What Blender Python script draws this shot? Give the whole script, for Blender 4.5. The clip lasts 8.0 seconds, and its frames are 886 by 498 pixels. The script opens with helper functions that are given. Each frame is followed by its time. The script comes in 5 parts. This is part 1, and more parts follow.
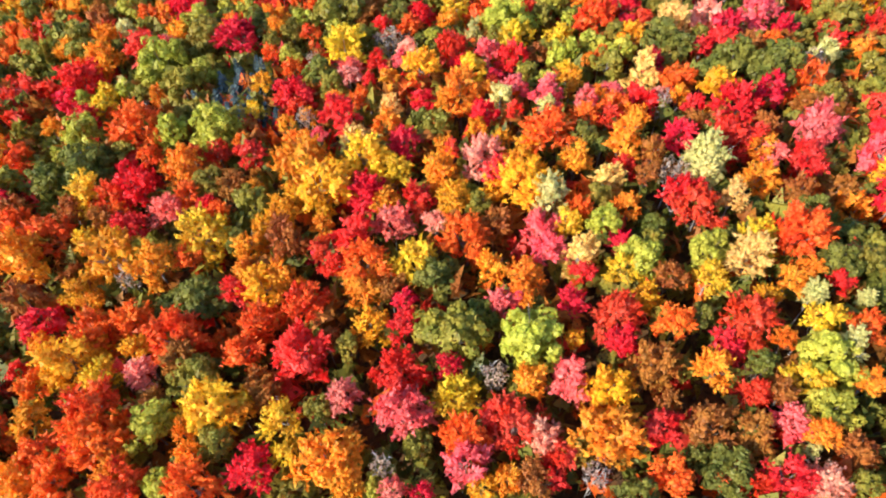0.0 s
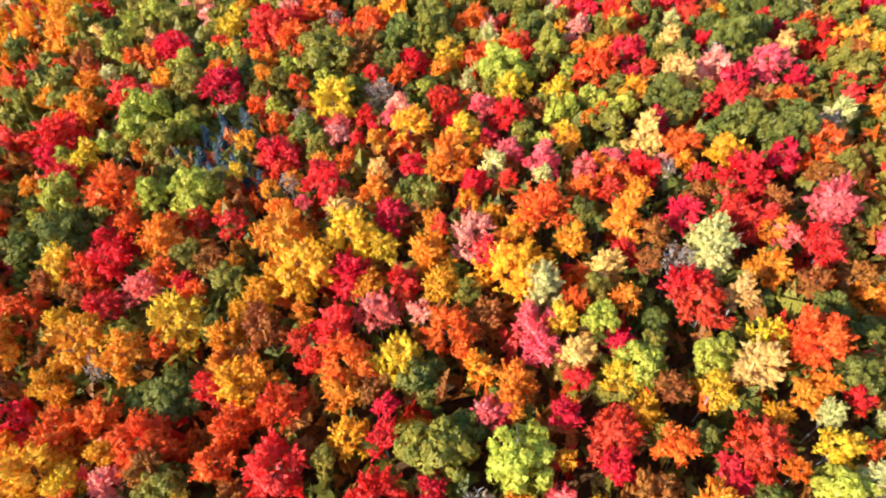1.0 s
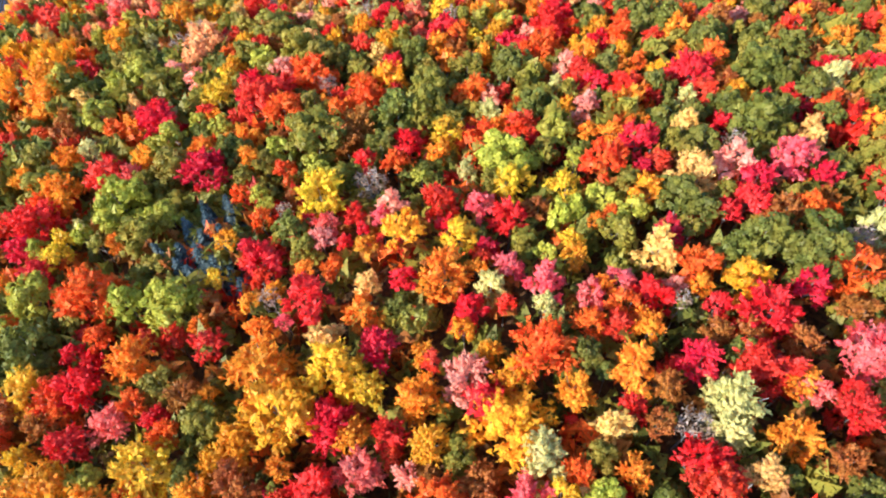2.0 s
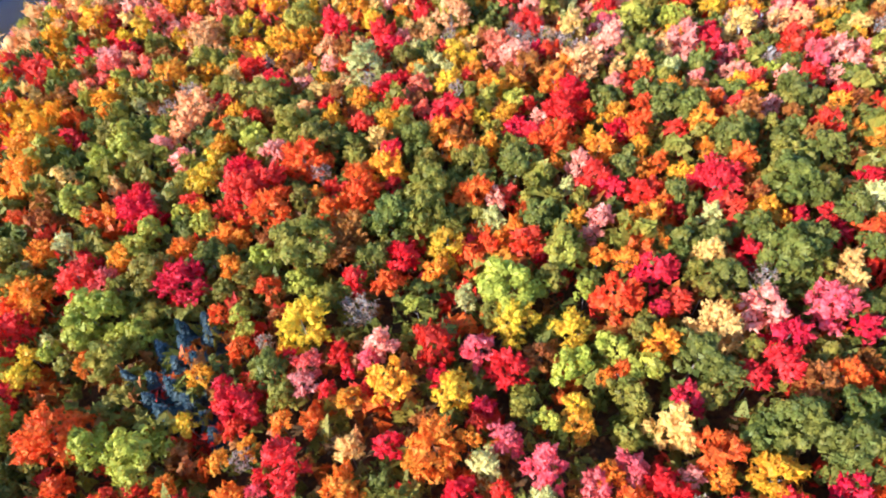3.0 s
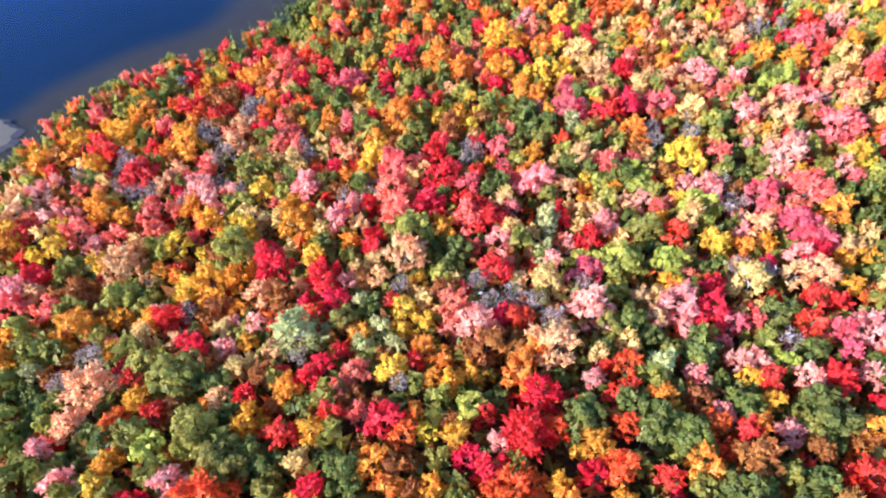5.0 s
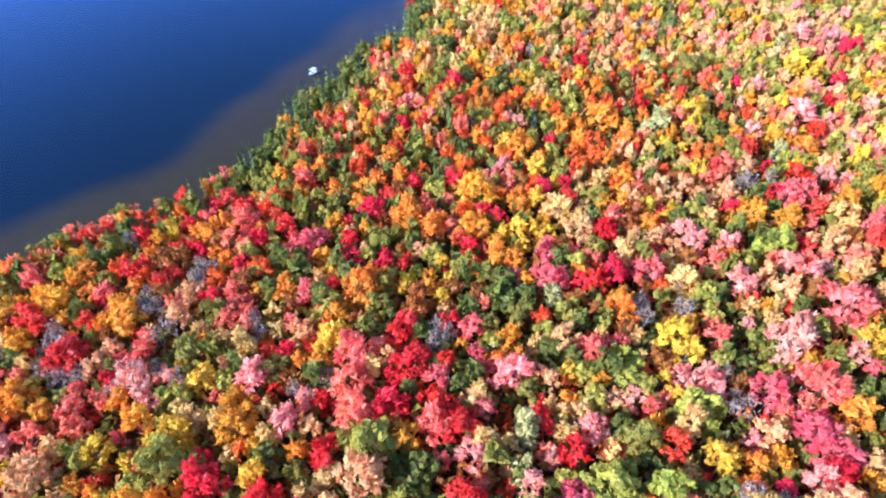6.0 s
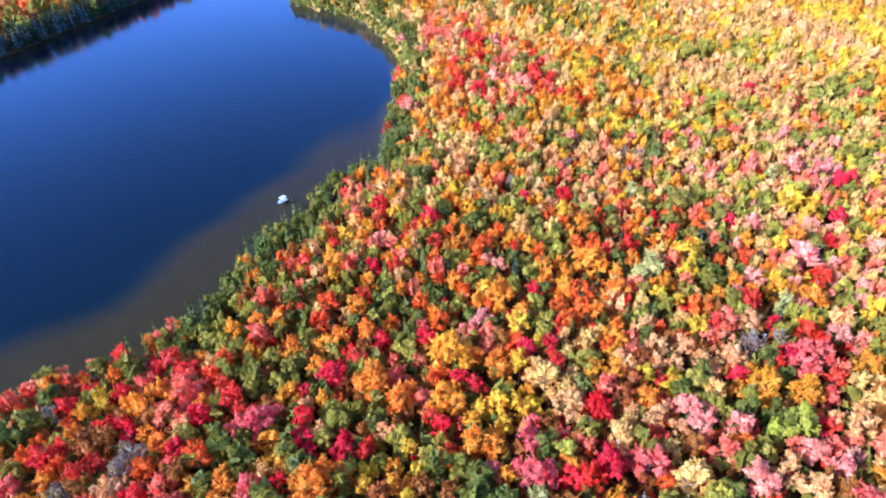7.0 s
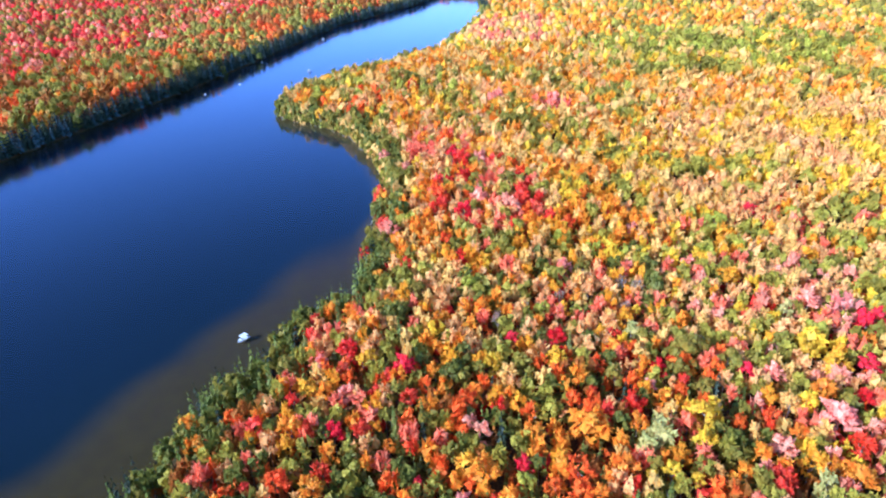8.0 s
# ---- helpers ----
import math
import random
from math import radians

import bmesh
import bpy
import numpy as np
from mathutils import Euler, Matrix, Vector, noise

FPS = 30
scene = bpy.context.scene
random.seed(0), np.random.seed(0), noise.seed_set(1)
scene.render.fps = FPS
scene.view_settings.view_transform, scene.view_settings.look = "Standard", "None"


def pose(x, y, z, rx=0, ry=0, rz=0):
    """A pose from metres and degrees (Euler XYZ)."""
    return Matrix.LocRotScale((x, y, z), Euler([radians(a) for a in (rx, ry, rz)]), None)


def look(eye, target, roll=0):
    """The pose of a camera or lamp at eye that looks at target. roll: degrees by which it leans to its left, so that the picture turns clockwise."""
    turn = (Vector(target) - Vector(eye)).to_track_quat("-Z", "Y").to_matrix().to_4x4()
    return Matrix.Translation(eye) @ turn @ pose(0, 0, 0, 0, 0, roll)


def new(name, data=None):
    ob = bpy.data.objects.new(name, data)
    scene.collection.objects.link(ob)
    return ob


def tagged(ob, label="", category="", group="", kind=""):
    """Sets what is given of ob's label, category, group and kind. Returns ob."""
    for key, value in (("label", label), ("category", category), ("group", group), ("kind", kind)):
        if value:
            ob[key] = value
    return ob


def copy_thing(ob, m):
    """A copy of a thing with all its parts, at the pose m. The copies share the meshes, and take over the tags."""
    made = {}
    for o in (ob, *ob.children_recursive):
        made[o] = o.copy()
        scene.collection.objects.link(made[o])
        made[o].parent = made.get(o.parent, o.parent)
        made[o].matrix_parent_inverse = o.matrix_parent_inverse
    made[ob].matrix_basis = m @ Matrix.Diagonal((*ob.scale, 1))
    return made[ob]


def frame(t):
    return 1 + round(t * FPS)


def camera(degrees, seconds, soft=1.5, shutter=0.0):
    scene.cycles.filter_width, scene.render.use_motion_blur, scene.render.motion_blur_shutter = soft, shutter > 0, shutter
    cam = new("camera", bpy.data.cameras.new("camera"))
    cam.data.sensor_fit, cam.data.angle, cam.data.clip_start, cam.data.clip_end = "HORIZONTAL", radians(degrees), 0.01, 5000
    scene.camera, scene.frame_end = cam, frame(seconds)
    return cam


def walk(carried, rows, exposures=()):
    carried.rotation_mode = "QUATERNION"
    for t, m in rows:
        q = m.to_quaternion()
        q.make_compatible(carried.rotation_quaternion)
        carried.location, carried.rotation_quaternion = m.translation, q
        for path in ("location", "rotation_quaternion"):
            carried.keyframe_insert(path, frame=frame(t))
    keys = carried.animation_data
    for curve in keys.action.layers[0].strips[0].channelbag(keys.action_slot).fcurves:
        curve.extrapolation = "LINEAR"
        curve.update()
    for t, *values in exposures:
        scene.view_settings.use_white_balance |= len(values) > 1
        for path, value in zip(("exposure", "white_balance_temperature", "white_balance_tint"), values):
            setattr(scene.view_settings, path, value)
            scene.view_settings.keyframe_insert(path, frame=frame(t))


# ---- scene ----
cam = camera(71.0, 8.0, soft=2.05)
PATH = [
    (0, (0.00, 0.00, 98.42), (-0.011, 6.103, 90.496), -1.81),
    (0.5, (1.58, 5.45, 99.77), (1.504, 11.528, 91.830), -2.46),
    (1, (3.26, 12.69, 101.45), (3.092, 18.736, 93.488), -3.16),
    (1.5, (4.89, 21.96, 103.74), (4.637, 27.952, 95.741), -4.11),
    (3, (9.19, 56.74, 112.05), (8.611, 62.469, 103.874), -5.20),
    (3.5, (11.25, 70.24, 114.90), (10.586, 75.865, 106.662), -6.00),
    (4, (14.05, 84.19, 117.37), (13.325, 89.732, 109.076), -6.48),
    (4.5, (17.38, 98.09, 119.31), (16.610, 103.854, 111.180), -6.59),
    (6, (24.30, 140.89, 123.40), (23.769, 148.068, 116.449), -4.35),
    (6.5, (25.94, 154.44, 124.30), (25.538, 162.072, 117.848), -3.58),
    (7, (28.52, 168.06, 125.40), (28.204, 176.129, 119.501), -3.29),
    (7.5, (31.03, 182.11, 125.75), (30.786, 190.596, 120.468), -3.08),
    (8, (33.65, 196.14, 125.35), (33.481, 205.009, 120.732), -3.00),
]
walk(cam, [(t, look(eye, target, roll)) for t, eye, target, roll in PATH],
     exposures=[(0.0, 1.18, 6400, 10), (3.0, 1.4, 5500, 11), (4.5, 1.45, 4950, 13), (6.0, 1.32, 4800, 14), (8.0, 1.02, 4850, 12)])

# ---- light: a clear autumn day, the sun behind the flight and to its left ----
SUN_ELEVATION, SUN_AZIMUTH = radians(31), radians(240)
world = bpy.data.worlds.new("world")
scene.world = world
world.use_nodes = True
sky = world.node_tree.nodes.new("ShaderNodeTexSky")
sky.sky_type, sky.sun_disc = "NISHITA", False
sky.sun_elevation, sky.sun_rotation = SUN_ELEVATION, SUN_AZIMUTH
sky.dust_density, sky.ozone_density = 0.2, 4.0
background = world.node_tree.nodes["Background"]
background.inputs["Strength"].default_value = 0.15
world.node_tree.links.new(sky.outputs["Color"], background.inputs["Color"])
sun = new("sun", bpy.data.lights.new("sun", "SUN"))
sun.data.energy, sun.data.angle, sun.data.color = 3.8, radians(0.5), (1.0, 0.95, 0.88)
away = Vector((math.sin(SUN_AZIMUTH) * math.cos(SUN_ELEVATION), math.cos(SUN_AZIMUTH) * math.cos(SUN_ELEVATION), math.sin(SUN_ELEVATION)))
sun.matrix_world = look(away * 300, (0, 0, 0))


# ---- materials ----
def nodes_of(name):
    mat = bpy.data.materials.new(name)
    mat.use_nodes = True
    tree = mat.node_tree
    return mat, tree, tree.nodes["Principled BSDF"], tree.nodes["Material Output"]


def noise_node(tree, scale, detail=3.0):
    place = tree.nodes.new("ShaderNodeNewGeometry")
    tex = tree.nodes.new("ShaderNodeTexNoise")
    tex.inputs["Scale"].default_value, tex.inputs["Detail"].default_value = scale, detail
    tree.links.new(place.outputs["Position"], tex.inputs["Vector"])
    return tex


def ramp(tree, source, stops):
    node = tree.nodes.new("ShaderNodeValToRGB")
    while len(node.color_ramp.elements) < len(stops):
        node.color_ramp.elements.new(0.5)
    for element, (at, colour) in zip(node.color_ramp.elements, stops):
        element.position, element.color = at, (*colour, 1)
    tree.links.new(source, node.inputs["Fac"])
    return node


def mixed(tree, a, b, fac, how="MIX"):
    node = tree.nodes.new("ShaderNodeMix")
    node.data_type, node.blend_type = "RGBA", how
    for socket, value in ((node.inputs[0], fac), (node.inputs[6], a), (node.inputs[7], b)):
        if isinstance(value, (int, float)):
            socket.default_value = value
        elif isinstance(value, tuple):
            socket.default_value = (*value, 1)
        else:
            tree.links.new(value, socket)
    return node.outputs[2]


def spread(tree, source, low, high):
    node = tree.nodes.new("ShaderNodeMapRange")
    tree.links.new(source, node.inputs["Value"])
    node.inputs["To Min"].default_value, node.inputs["To Max"].default_value = low, high
    return node.outputs["Result"]


def foliage(name, colour, second, sheer=0.34, sparse=0.42):
    """Leaves of one tint that runs into a second one, each spray a little lighter or darker than the next."""
    mat, tree, shade, out = nodes_of(name)
    clump = noise_node(tree, 0.45, 4.0)
    patch = spread(tree, clump.outputs["Fac"], -1.1, 2.0)
    base = mixed(tree, colour, second, patch)
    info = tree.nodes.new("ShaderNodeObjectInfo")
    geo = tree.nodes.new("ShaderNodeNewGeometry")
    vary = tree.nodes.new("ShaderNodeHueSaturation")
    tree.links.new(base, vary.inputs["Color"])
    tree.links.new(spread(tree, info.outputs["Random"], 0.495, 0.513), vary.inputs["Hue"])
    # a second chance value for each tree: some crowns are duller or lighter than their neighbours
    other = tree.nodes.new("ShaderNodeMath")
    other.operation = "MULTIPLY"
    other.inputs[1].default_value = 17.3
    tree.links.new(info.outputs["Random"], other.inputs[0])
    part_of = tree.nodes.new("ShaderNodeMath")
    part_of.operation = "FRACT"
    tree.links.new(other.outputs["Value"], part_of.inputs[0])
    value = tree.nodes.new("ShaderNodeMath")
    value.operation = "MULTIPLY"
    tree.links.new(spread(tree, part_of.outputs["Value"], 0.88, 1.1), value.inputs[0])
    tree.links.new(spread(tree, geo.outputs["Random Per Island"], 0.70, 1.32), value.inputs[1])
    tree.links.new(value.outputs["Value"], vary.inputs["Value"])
    tree.links.new(vary.outputs["Color"], shade.inputs["Base Color"])
    shade.inputs["Roughness"].default_value = 0.5
    shade.inputs["Specular IOR Level"].default_value = 0.2
    glow = tree.nodes.new("ShaderNodeBsdfTranslucent")
    tree.links.new(vary.outputs["Color"], glow.inputs["Color"])
    both = tree.nodes.new("ShaderNodeMixShader")
    both.inputs["Fac"].default_value = sheer
    tree.links.new(shade.outputs["BSDF"], both.inputs[1])
    tree.links.new(glow.outputs["BSDF"], both.inputs[2])
    # ragged edges: a spray is many small leaves with gaps between them
    leaf = noise_node(tree, 3.2, 3.0)
    gaps = tree.nodes.new("ShaderNodeMath")
    gaps.operation = "GREATER_THAN"
    gaps.inputs[1].default_value = sparse
    tree.links.new(leaf.outputs["Fac"], gaps.inputs[0])
    open_air = tree.nodes.new("ShaderNodeBsdfTransparent")
    ragged = tree.nodes.new("ShaderNodeMixShader")
    tree.links.new(gaps.outputs["Value"], ragged.inputs["Fac"])
    tree.links.new(open_air.outputs["BSDF"], ragged.inputs[1])
    tree.links.new(both.outputs["Shader"], ragged.inputs[2])
    tree.links.new(ragged.outputs["Shader"], out.inputs["Surface"])
    return mat


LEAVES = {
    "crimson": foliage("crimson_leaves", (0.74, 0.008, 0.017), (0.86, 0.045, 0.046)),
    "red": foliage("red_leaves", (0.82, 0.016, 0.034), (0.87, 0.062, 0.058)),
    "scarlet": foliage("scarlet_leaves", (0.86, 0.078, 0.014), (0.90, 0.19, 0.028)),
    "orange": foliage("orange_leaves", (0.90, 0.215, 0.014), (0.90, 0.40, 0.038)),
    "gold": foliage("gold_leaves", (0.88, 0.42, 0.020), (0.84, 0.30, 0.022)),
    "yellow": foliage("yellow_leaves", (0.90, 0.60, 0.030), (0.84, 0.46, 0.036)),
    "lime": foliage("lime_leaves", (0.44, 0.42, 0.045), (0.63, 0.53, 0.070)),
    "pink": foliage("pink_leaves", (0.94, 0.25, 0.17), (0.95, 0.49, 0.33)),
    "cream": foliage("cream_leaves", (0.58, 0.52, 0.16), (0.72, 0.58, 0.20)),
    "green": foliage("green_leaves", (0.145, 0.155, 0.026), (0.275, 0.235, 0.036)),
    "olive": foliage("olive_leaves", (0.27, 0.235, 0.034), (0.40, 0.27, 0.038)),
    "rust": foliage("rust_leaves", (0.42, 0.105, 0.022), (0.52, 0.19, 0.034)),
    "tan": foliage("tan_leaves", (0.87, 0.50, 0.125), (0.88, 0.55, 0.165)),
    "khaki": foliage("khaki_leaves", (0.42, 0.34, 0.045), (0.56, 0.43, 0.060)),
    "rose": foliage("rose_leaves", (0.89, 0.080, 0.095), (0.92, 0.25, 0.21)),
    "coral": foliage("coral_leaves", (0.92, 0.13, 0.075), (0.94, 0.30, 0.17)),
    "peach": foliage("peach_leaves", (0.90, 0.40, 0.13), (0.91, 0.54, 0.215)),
    # conifer green taken almost to black: the shaded side of the bank as colour
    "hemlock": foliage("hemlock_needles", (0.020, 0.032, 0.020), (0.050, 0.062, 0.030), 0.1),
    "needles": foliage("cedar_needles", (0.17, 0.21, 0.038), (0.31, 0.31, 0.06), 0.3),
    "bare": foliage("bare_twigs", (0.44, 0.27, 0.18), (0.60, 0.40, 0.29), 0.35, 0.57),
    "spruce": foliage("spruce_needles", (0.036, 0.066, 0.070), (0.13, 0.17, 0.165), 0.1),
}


def bark_material(name, dark, pale):
    mat, tree, shade, _ = nodes_of(name)
    grain = noise_node(tree, 2.5, 6.0)
    tree.links.new(ramp(tree, grain.outputs["Fac"], [(0.3, dark), (0.7, pale)]).outputs["Color"], shade.inputs["Base Color"])
    shade.inputs["Roughness"].default_value = 0.9
    bump = tree.nodes.new("ShaderNodeBump")
    bump.inputs["Strength"].default_value = 0.4
    tree.links.new(grain.outputs["Fac"], bump.inputs["Height"])
    tree.links.new(bump.outputs["Normal"], shade.inputs["Normal"])
    return mat


BARK = bark_material("grey_bark", (0.12, 0.09, 0.07), (0.33, 0.28, 0.24))
PALE_BARK = bark_material("pale_bark", (0.30, 0.25, 0.21), (0.55, 0.48, 0.42))


def ground_material():
    mat, tree, shade, _ = nodes_of("forest_floor")
    litter = ramp(tree, noise_node(tree, 1.4, 6.0).outputs["Fac"], [(0.25, (0.06, 0.04, 0.03)), (0.5, (0.16, 0.085, 0.04)), (0.75, (0.28, 0.13, 0.05))])
    patches = ramp(tree, noise_node(tree, 0.08, 3.0).outputs["Fac"], [(0.4, (0.55, 0.55, 0.5)), (0.65, (1.0, 0.9, 0.8))])
    land = mixed(tree, litter.outputs["Color"], patches.outputs["Color"], 1.0, "MULTIPLY")
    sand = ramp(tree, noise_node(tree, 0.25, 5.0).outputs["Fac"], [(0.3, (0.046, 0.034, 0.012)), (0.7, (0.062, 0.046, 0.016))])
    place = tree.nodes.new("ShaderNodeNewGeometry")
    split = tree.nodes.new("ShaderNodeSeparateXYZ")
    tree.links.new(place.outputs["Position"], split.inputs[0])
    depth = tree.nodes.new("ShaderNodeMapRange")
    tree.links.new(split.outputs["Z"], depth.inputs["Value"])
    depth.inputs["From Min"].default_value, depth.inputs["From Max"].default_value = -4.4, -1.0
    # light lost in deep water is painted as blue-black on the bed
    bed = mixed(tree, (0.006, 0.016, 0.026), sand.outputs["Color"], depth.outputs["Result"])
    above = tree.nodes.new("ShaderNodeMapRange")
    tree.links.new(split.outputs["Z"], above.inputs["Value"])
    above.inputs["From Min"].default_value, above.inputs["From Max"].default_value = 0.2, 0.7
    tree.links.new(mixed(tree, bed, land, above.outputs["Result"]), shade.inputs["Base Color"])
    shade.inputs["Roughness"].default_value, shade.inputs["Specular IOR Level"].default_value = 0.95, 0.05
    bump = tree.nodes.new("ShaderNodeBump")
    bump.inputs["Strength"].default_value, bump.inputs["Distance"].default_value = 0.6, 0.2
    tree.links.new(noise_node(tree, 3.0, 4.0).outputs["Fac"], bump.inputs["Height"])
    tree.links.new(bump.outputs["Normal"], shade.inputs["Normal"])
    return mat


def water_material():
    """Clear lake water: the sky's mirror by Fresnel over the bed that shows through."""
    mat, tree, _, out = nodes_of("lake_water")
    tree.nodes.remove(tree.nodes["Principled BSDF"])
    clear = tree.nodes.new("ShaderNodeBsdfTransparent")
    clear.inputs["Color"].default_value = (0.85, 0.86, 0.87, 1)
    mirror = tree.nodes.new("ShaderNodeBsdfGlossy")
    mirror.inputs["Roughness"].default_value = 0.1
    mirror.inputs["Color"].default_value = (0.61, 0.64, 1.0, 1)
    facing = tree.nodes.new("ShaderNodeLayerWeight")
    facing.inputs["Blend"].default_value = 0.5
    fifth = tree.nodes.new("ShaderNodeMath")
    fifth.operation = "POWER"
    fifth.inputs[1].default_value = 6.0
    tree.links.new(facing.outputs["Facing"], fifth.inputs[0])
    edge = tree.nodes.new("ShaderNodeMapRange")
    tree.links.new(fifth.outputs["Value"], edge.inputs["Value"])
    edge.inputs["To Min"].default_value, edge.inputs["To Max"].default_value = 0.004, 1.95
    bump = tree.nodes.new("ShaderNodeBump")
    bump.inputs["Strength"].default_value, bump.inputs["Distance"].default_value = 0.08, 0.05
    tree.links.new(noise_node(tree, 0.3, 3.0).outputs["Fac"], bump.inputs["Height"])
    tree.links.new(bump.outputs["Normal"], mirror.inputs["Normal"])
    both = tree.nodes.new("ShaderNodeMixShader")
    tree.links.new(edge.outputs["Result"], both.inputs["Fac"])
    tree.links.new(clear.outputs["BSDF"], both.inputs[1])
    tree.links.new(mirror.outputs["BSDF"], both.inputs[2])
    tree.links.new(both.outputs["Shader"], out.inputs["Surface"])
    return mat


def plain(name, colour, roughness=0.5, metal=0.0):
    mat, tree, shade, _ = nodes_of(name)
    wear = ramp(tree, noise_node(tree, 3.0, 4.0).outputs["Fac"], [(0.3, tuple(0.8 * c for c in colour)), (0.7, colour)])
    tree.links.new(wear.outputs["Color"], shade.inputs["Base Color"])
    shade.inputs["Roughness"].default_value, shade.inputs["Metallic"].default_value = roughness, metal
    return mat


def mesh_from(name, verts, faces, materials, index=None):
    """A mesh from arrays of corners and of triangles or quads."""
    data = bpy.data.meshes.new(name)
    verts, faces = np.asarray(verts, np.float32), np.asarray(faces, np.int32)
    count, sides = faces.shape
    data.vertices.add(len(verts))
    data.vertices.foreach_set("co", verts.ravel())
    data.loops.add(count * sides)
    data.loops.foreach_set("vertex_index", faces.ravel())
    data.polygons.add(count)
    data.polygons.foreach_set("loop_start", np.arange(0, count * sides, sides, dtype=np.int32))
    for mat in materials:
        data.materials.append(mat)
    if index is not None:
        data.polygons.foreach_set("material_index", np.asarray(index, np.int32))
    data.update(calc_edges=True)
    data.validate()
    return data


# ---- ground and lake ----
# shoreline of the lake, seen from above, clockwise from the near shore
SHORE = [
    (-124, 200), (-118, 222), (-110, 240), (-100, 261), (-85, 275), (-68, 283), (-52.5, 298), (-46, 312),
    (-42, 327), (-39, 340), (-31, 347), (-26, 357), (-24, 369), (-15, 381), (-5, 391), (-3, 427), (-5, 466), (1, 502), (-11, 552),
    (-33, 606), (-62, 640), (-92, 661), (-103, 699), (-92, 745), (-62, 790), (-22, 830), (17, 892),
    (55, 1025), (96, 1250), (100, 1500), (30, 1560), (-10, 1400), (-62, 1288), (-121, 1165), (-168, 945),
    (-206, 775), (-236, 670), (-262, 585), (-300, 455), (-345, 320), (-380, 150), (-330, 40), (-230, 20),
    (-165, 90), (-138, 155),
]


def shore_distance(x, y):
    """Signed distance to the shoreline: above zero on land, below zero over the lake."""
    p = np.array(SHORE, float)
    q = np.roll(p, -1, 0)
    x, y = np.asarray(x, float), np.asarray(y, float)
    best, inside = np.full(x.shape, 1e9), np.zeros(x.shape, bool)
    for (ax, ay), (bx, by) in zip(p, q):
        dx, dy = bx - ax, by - ay
        s = np.clip(((x - ax) * dx + (y - ay) * dy) / (dx * dx + dy * dy), 0, 1)
        best = np.minimum(best, np.hypot(x - ax - s * dx, y - ay - s * dy))
        cross = (ay > y) != (by > y)
        inside ^= cross & (x < (bx - ax) * (y - ay) / (by - ay + 1e-9) + ax)
    return np.where(inside, -best, best)


def ground_height(x, y):
    """Height of the land and of the lake's bed, the water standing at zero."""
    x, y = np.asarray(x, float), np.asarray(y, float)
    d = shore_distance(x, y)
    hill = np.interp(y, [-400, 0, 30, 195, 300, 420, 900, 2500], [44, 37, 34, 9, 4.5, 3.5, 8, 60])
    fade = np.interp(y, [120, 300], [1, 0])
    tilt = np.where(x < 0, 0.11 * np.maximum(x, -120), 0.05 * np.minimum(x, 35)) * fade
    tilt = tilt - np.interp(y, [250, 330, 420, 600], [0, 1, 1, 0]) * 0.02 * np.clip(x - 60, 0, 120)
    roll = 1.2 * np.sin(x * 0.045 + 1.3) * np.sin(y * 0.037 + 0.4) + 0.5 * np.sin(x * 0.13 + y * 0.09)
    land = np.minimum(np.maximum(hill + tilt + roll, 1.0), 0.5 + 0.16 * np.maximum(d, 0))
    far = np.interp(x + 0.22 * (y - 600), [-420, -262], [1, 0]) * (y > 250)
    land = land + far * np.minimum(0.05 * np.maximum(d, 0), 60)
    near = np.clip((480 - y) / 60, 0, 1)
    shelf = np.interp(-d, [0, 3, 28, 43, 66], [0.2, -0.4, -1.2, -4.2, -7.0])
    steep = np.interp(-d, [0, 3, 8, 30], [0.2, -1.5, -5.0, -7.0])
    bed = near * shelf + (1 - near) * steep
    return np.where(d > 0, np.maximum(land, 0.2), bed)


def ground_sheet():
    def steps(stops):
        out = []
        for (a, step), (b, _) in zip(stops, stops[1:]):
            out += list(np.arange(a, b, step))
        return np.array(out + [stops[-1][0]], float)

    xs = steps([(-4000, 300), (-700, 40), (-320, 6), (170, 14), (400, 50), (1200, 280), (4000, 280)])
    ys = steps([(-4000, 300), (-400, 40), (-40, 8), (190, 5), (720, 8), (1000, 20), (1620, 60), (2400, 200), (4400, 200)])
    gx, gy = np.meshgrid(xs, ys)
    gz = ground_height(gx, gy)
    n = len(xs)
    a = (np.arange(len(ys) - 1)[:, None] * n + np.arange(n - 1)[None, :]).ravel()
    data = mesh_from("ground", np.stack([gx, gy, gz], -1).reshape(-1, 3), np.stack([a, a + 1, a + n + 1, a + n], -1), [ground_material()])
    data.polygons.foreach_set("use_smooth", np.ones(len(a), bool))
    return tagged(new("ground", data), "forest floor of brown leaf litter, sandy under the shallows", "ground", kind="structure")


ground_sheet()
water = new("water", mesh_from("water", [(-420, -20, 0), (160, -20, 0), (160, 1640, 0), (-420, 1640, 0)], [(0, 1, 2, 3)], [water_material()]))
tagged(water, "calm deep blue lake with brown shallows along the shore", "lake", kind="structure")


# ---- trees: crowns of many leaf sprays on limbs ----
def unit(v):
    return v / np.maximum(np.linalg.norm(v, axis=-1, keepdims=True), 1e-6)


def leaf_triangles(at, along, face, size, width):
    """Pointed leaf tufts at some places, each lying along one way and facing another, as corners of triangles."""
    b = unit(np.cross(face, along))
    a = np.cross(b, face)
    size = size[:, None]
    return np.stack([at + a * size * 0.75, at - a * size * 0.45 + b * size * width, at - a * size * 0.45 - b * size * width], 1).reshape(-1, 3)


